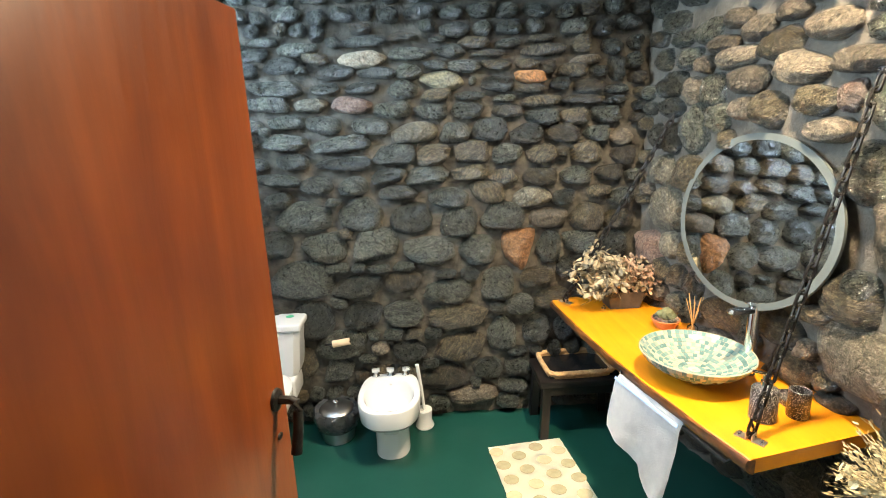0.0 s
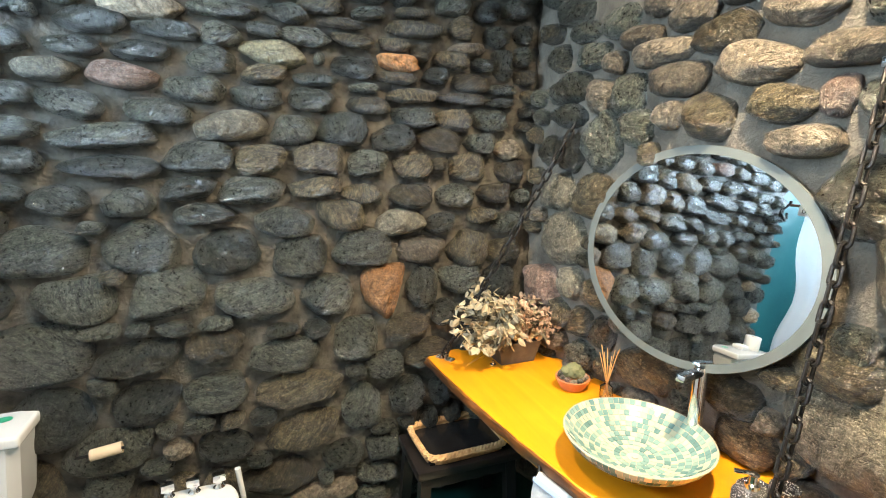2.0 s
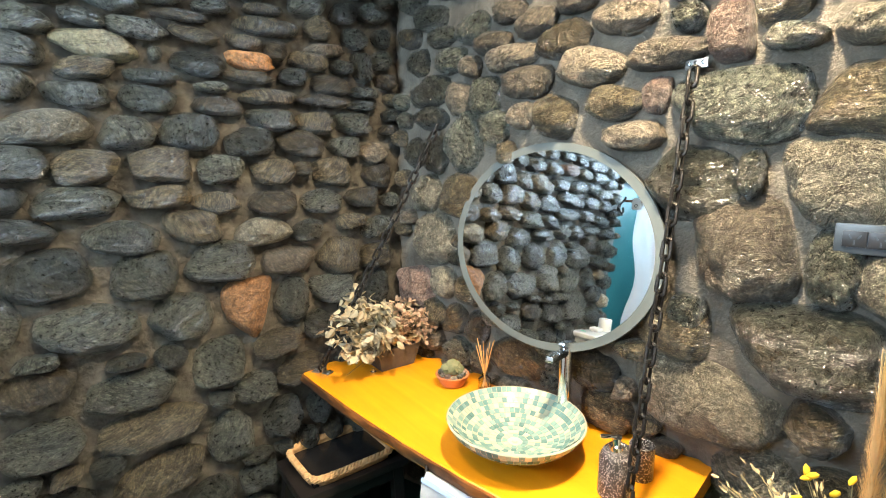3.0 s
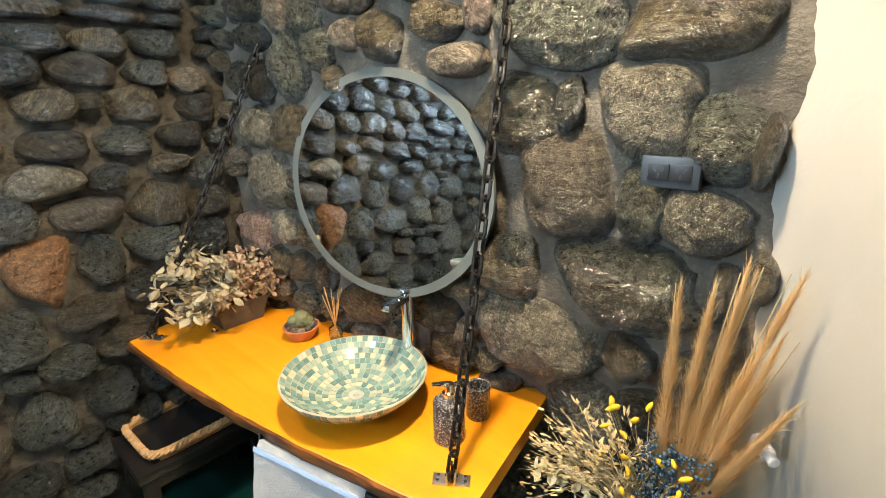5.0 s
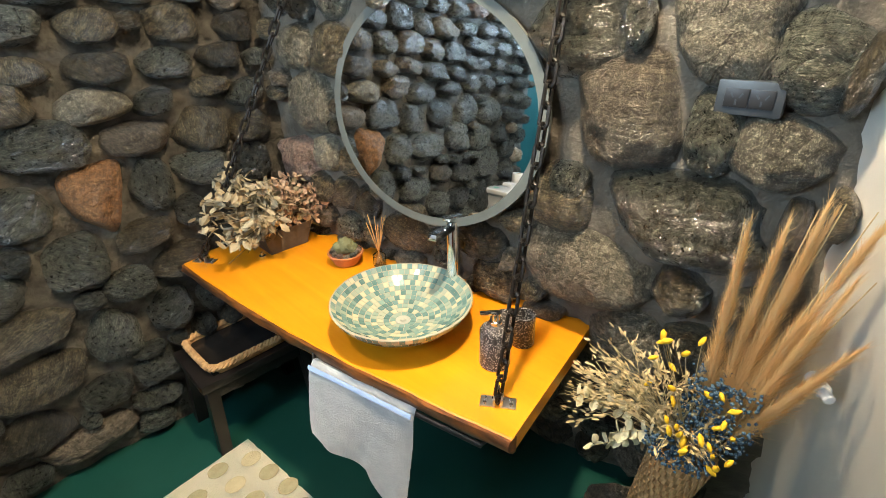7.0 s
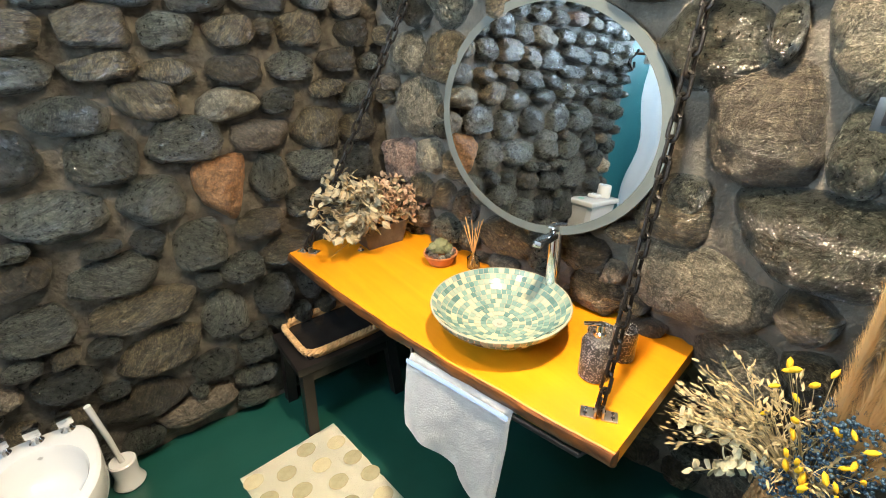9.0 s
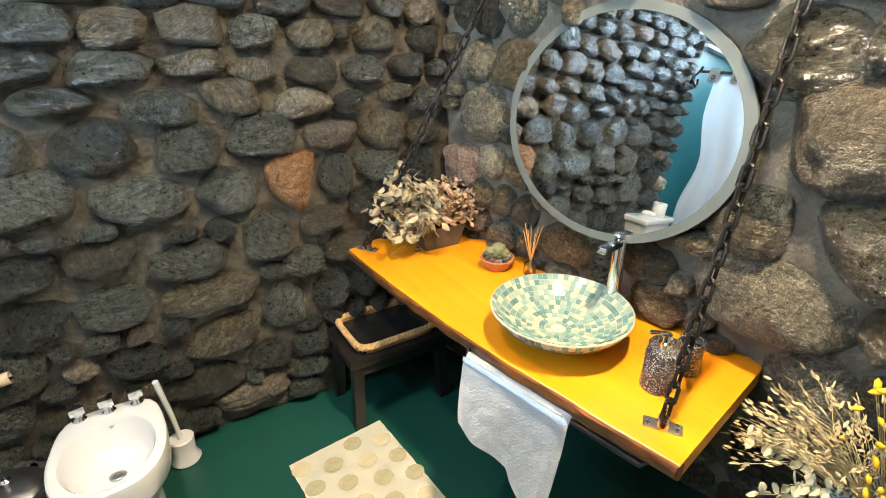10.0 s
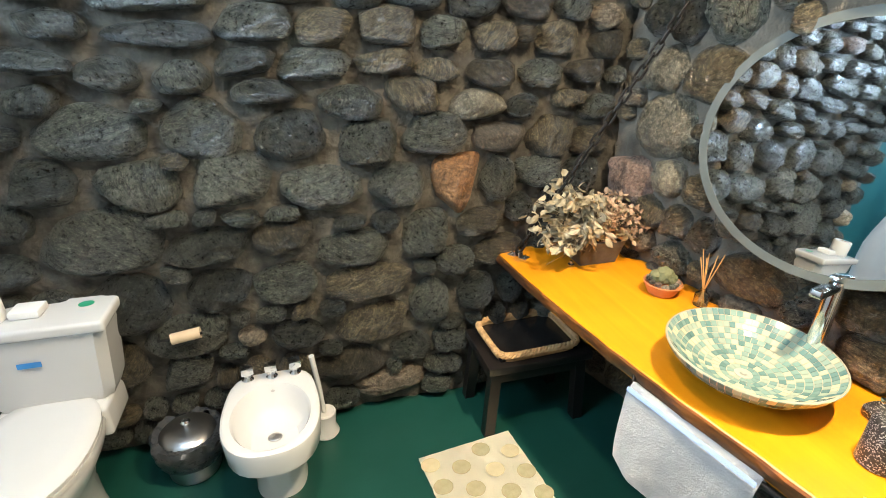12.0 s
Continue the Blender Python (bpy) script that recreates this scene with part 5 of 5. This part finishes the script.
course(wall_back, back_wall, 0, "dbbdbt",
       (0.80, 2.28, 0.148, 0.054, -5), (0.61, 2.30, 0.163, 0.044, -3), (0.38, 2.27, 0.125, 0.100, -1), (0.21, 2.25, 0.127, 0.093, 1), (0.59, 2.24, 0.274, 0.074, -3), (0.36, 2.18, 0.183, 0.056, -5))
course(wall_back, back_wall, 0, "bbbdd",
       (0.69, 2.17, 0.151, 0.055, 4), (0.57, 2.15, 0.097, 0.081, -2), (0.43, 2.13, 0.183, 0.077, 5), (0.28, 2.12, 0.108, 0.064, 4), (0.18, 2.13, 0.100, 0.142, -1))
course(wall_back, back_wall, 0, "dbbdgbbd",
       (0.50, 2.06, 0.127, 0.072, -0), (0.33, 2.04, 0.186, 0.091, 0), (0.68, 2.04, 0.209, 0.054, 1), (0.18, 2.02, 0.151, 0.053, 1), (0.82, 1.99, 0.138, 0.044, 1), (0.61, 1.97, 0.239, 0.068, 1), (0.38, 1.97, 0.244, 0.058, 4), (0.19, 1.96, 0.146, 0.048, 0))
course(wall_back, back_wall, 0, "dbddbdt",
       (0.60, 1.88, 0.213, 0.093, -1), (0.41, 1.88, 0.191, 0.107, 2), (0.23, 1.88, 0.185, 0.108, -3), (0.69, 1.79, 0.214, 0.122, -2), (0.47, 1.79, 0.226, 0.118, 5), (0.28, 1.78, 0.162, 0.099, 0), (0.13, 1.75, 0.135, 0.106, 0))
course(wall_back, back_wall, 0, "bbbbbdb",
       (0.60, 1.67, 0.189, 0.120, -5), (0.48, 1.68, 0.082, 0.070, -1), (0.34, 1.67, 0.193, 0.141, 1), (0.12, 1.65, 0.160, 0.120, -5), (0.61, 1.54, 0.212, 0.114, 1), (0.39, 1.54, 0.209, 0.115, 1), (0.20, 1.55, 0.182, 0.101, -4))
course(wall_back, back_wall, 0, "ndbdtbb",
       (0.65, 1.42, 0.252, 0.131, 1), (0.47, 1.41, 0.144, 0.109, -0), (0.26, 1.44, 0.168, 0.080, 2), (0.12, 1.40, 0.170, 0.113, -1), (0.56, 1.29, 0.242, 0.126, 2), (0.32, 1.28, 0.231, 0.203, 2), (0.13, 1.26, 0.188, 0.132, -5))
course(wall_back, back_wall, 0, "dcggdcdd",
       (2.56, 1.17, 0.233, 0.142, -4), (2.39, 1.23, 0.092, 0.091, 2), (2.19, 1.19, 0.227, 0.187, 5), (1.92, 1.17, 0.287, 0.204, -2), (2.36, 1.06, 0.219, 0.175, -0), (2.60, 1.00, 0.237, 0.138, 1), (2.39, 0.88, 0.230, 0.166, -2), (2.07, 0.96, 0.428, 0.289, -1))
course(wall_back, back_wall, 0, "dbdggg",
       (2.05, 0.70, 0.326, 0.275, -2), (2.65, 0.86, 0.239, 0.105, -1), (1.87, 0.53, 0.336, 0.224, 1), (1.60, 1.17, 0.318, 0.230, -2), (1.29, 1.12, 0.327, 0.211, -1), (0.99, 1.11, 0.244, 0.214, 3))
course(wall_back, back_wall, 0, "dbdddb",
       (1.74, 0.91, 0.328, 0.163, -5), (1.46, 0.93, 0.245, 0.155, 1), (1.17, 0.85, 0.330, 0.185, 2), (1.72, 0.72, 0.267, 0.201, -2), (1.46, 0.72, 0.267, 0.194, -3), (1.13, 0.68, 0.404, 0.188, 3))
course(wall_back, back_wall, 0, "tdbbtd",
       (1.62, 0.50, 0.119, 0.083, -3), (1.44, 0.47, 0.228, 0.169, -3), (1.12, 0.47, 0.343, 0.208, -1), (1.23, 0.27, 0.346, 0.194, 2), (1.05, 0.14, 0.355, 0.134, -4), (0.94, 0.32, 0.208, 0.166, -2))
course(wall_back, back_wall, 0, "odddgbd",
       (0.74, 1.10, 0.233, 0.268, -2), (0.55, 1.11, 0.160, 0.223, 3), (0.36, 1.13, 0.243, 0.156, -1), (0.15, 1.11, 0.175, 0.183, 4), (0.87, 0.88, 0.224, 0.240, -3), (0.63, 0.92, 0.233, 0.138, -2), (0.44, 0.97, 0.126, 0.144, 2))
course(wall_back, back_wall, 0, "dbddddd",
       (0.73, 0.74, 0.198, 0.149, 4), (0.53, 0.77, 0.238, 0.155, -0), (0.84, 0.55, 0.206, 0.248, -3), (0.62, 0.57, 0.193, 0.205, -4), (0.45, 0.57, 0.130, 0.172, 0), (0.74, 0.33, 0.179, 0.167, -3), (0.78, 0.19, 0.213, 0.116, 3))
course(wall_back, back_wall, 0, "dbd",
       (1.89, 0.36, 0.207, 0.186, 3), (2.12, 0.43, 0.202, 0.232, -3), (2.37, 0.15, 0.145, 0.173, -2))
course(wall_side, side_wall, -85, "dgdgtttt",
       (0.19, 2.14, 0.122, 0.110, 3), (0.34, 2.22, 0.166, 0.079, 1), (0.27, 2.31, 0.205, 0.106, 3), (0.53, 2.22, 0.183, 0.105, -2), (0.71, 2.24, 0.136, 0.084, -4), (0.63, 2.15, 0.162, 0.083, -2), (0.83, 2.18, 0.172, 0.095, 3), (0.73, 2.08, 0.258, 0.096, -2))
course(wall_side, side_wall, -85, "bttgtdtd",
       (0.95, 2.10, 0.204, 0.113, -2), (1.16, 2.13, 0.200, 0.106, -1), (1.00, 2.21, 0.144, 0.075, -1), (0.39, 2.12, 0.153, 0.101, -1), (0.51, 2.08, 0.099, 0.081, 4), (0.26, 2.01, 0.253, 0.123, -3), (0.45, 1.96, 0.143, 0.145, -5), (0.59, 1.96, 0.159, 0.156, 4))
course(wall_side, side_wall, -85, "tttdggtb",
       (0.79, 1.99, 0.213, 0.117, 4), (1.05, 2.00, 0.236, 0.129, 5), (1.30, 2.00, 0.226, 0.090, -1), (0.26, 1.90, 0.214, 0.104, 5), (0.46, 1.79, 0.226, 0.261, 4), (0.64, 1.83, 0.149, 0.139, -3), (0.78, 1.87, 0.119, 0.094, 2), (0.92, 1.86, 0.165, 0.145, 3))
course(wall_side, side_wall, -85, "bptdd",
       (1.14, 1.88, 0.182, 0.113, 2), (1.28, 1.89, 0.078, 0.102, 0), (1.21, 1.78, 0.188, 0.087, -2), (0.15, 1.75, 0.138, 0.138, -2), (0.28, 1.74, 0.149, 0.160, -3))
course(wall_side, side_wall, -85, "nbngpgn",
       (0.21, 1.57, 0.235, 0.182, -4), (0.44, 1.56, 0.239, 0.201, 1), (0.26, 1.36, 0.311, 0.256, -2), (1.38, 1.64, 0.273, 0.217, 3), (1.46, 2.03, 0.096, 0.165, -5), (1.60, 1.99, 0.124, 0.065, 4), (1.73, 1.99, 0.106, 0.083, 2))
course(wall_side, side_wall, -85, "gbdn",
       (1.47, 1.85, 0.340, 0.193, 4), (1.79, 1.83, 0.301, 0.166, 4), (1.54, 1.67, 0.059, 0.133, 4), (1.71, 1.65, 0.242, 0.225, 1))
course(wall_side, side_wall, -85, "tgdnbbp",
       (1.52, 1.47, 0.250, 0.284, -5), (1.73, 1.44, 0.121, 0.191, 2), (1.69, 1.23, 0.367, 0.245, -3), (1.46, 1.01, 0.420, 0.276, -2), (1.73, 1.04, 0.134, 0.155, 2), (1.37, 1.22, 0.211, 0.193, 0), (0.12, 1.11, 0.272, 0.203, -1))
course(wall_side, side_wall, -85, "gnbnbtbb",
       (1.88, 1.60, 0.163, 0.184, 4), (1.88, 1.42, 0.244, 0.166, 1), (1.96, 1.27, 0.141, 0.141, -2), (1.59, 0.79, 0.252, 0.305, -2), (1.88, 1.05, 0.097, 0.129, 4), (1.32, 0.79, 0.143, 0.067, -0), (1.97, 1.58, 0.038, 0.146, 3), (2.04, 1.32, 0.028, 0.111, -1))
course(wall_side, side_wall, -85, "bbbtdgdd",
       (0.75, 0.93, 0.301, 0.180, -3), (1.14, 0.85, 0.201, 0.174, 0), (1.09, 1.00, 0.199, 0.163, 3), (0.87, 0.72, 0.133, 0.136, -3), (1.40, 1.27, 0.111, 0.113, 3), (0.66, 1.12, 0.129, 0.150, 4), (1.56, 0.55, 0.057, 0.098, 3), (1.48, 0.43, 0.109, 0.186, 3))
fill(wall_back, back_wall, 0, 0.02, NICHE, 0.03, TOP - 0.05, lambda z: 0.11 if z < 1.2 else 0.085, lambda z: 0.15, "ddddggdbg")
fill(wall_back, back_wall, 0, 0.02, NICHE, 0.03, TOP - 0.05, lambda z: 0.075, lambda z: 0.12, "dddbdg")
fill(wall_lintel, back_wall, 0, NICHE, 3.6, 2.12, TOP - 0.05, lambda z: 0.10, lambda z: 0.2, "ddgg")
fill(wall_side, side_wall, -85, 0.05, 1.96, 0.03, TOP - 0.05, lambda z: 0.15, lambda z: 0.18, "bbtgdn", CLEAR)
fill(wall_side, side_wall, -85, 0.05, 1.96, 0.03, TOP - 0.05, lambda z: 0.085, lambda z: 0.11, "bbgdt", CLEAR)
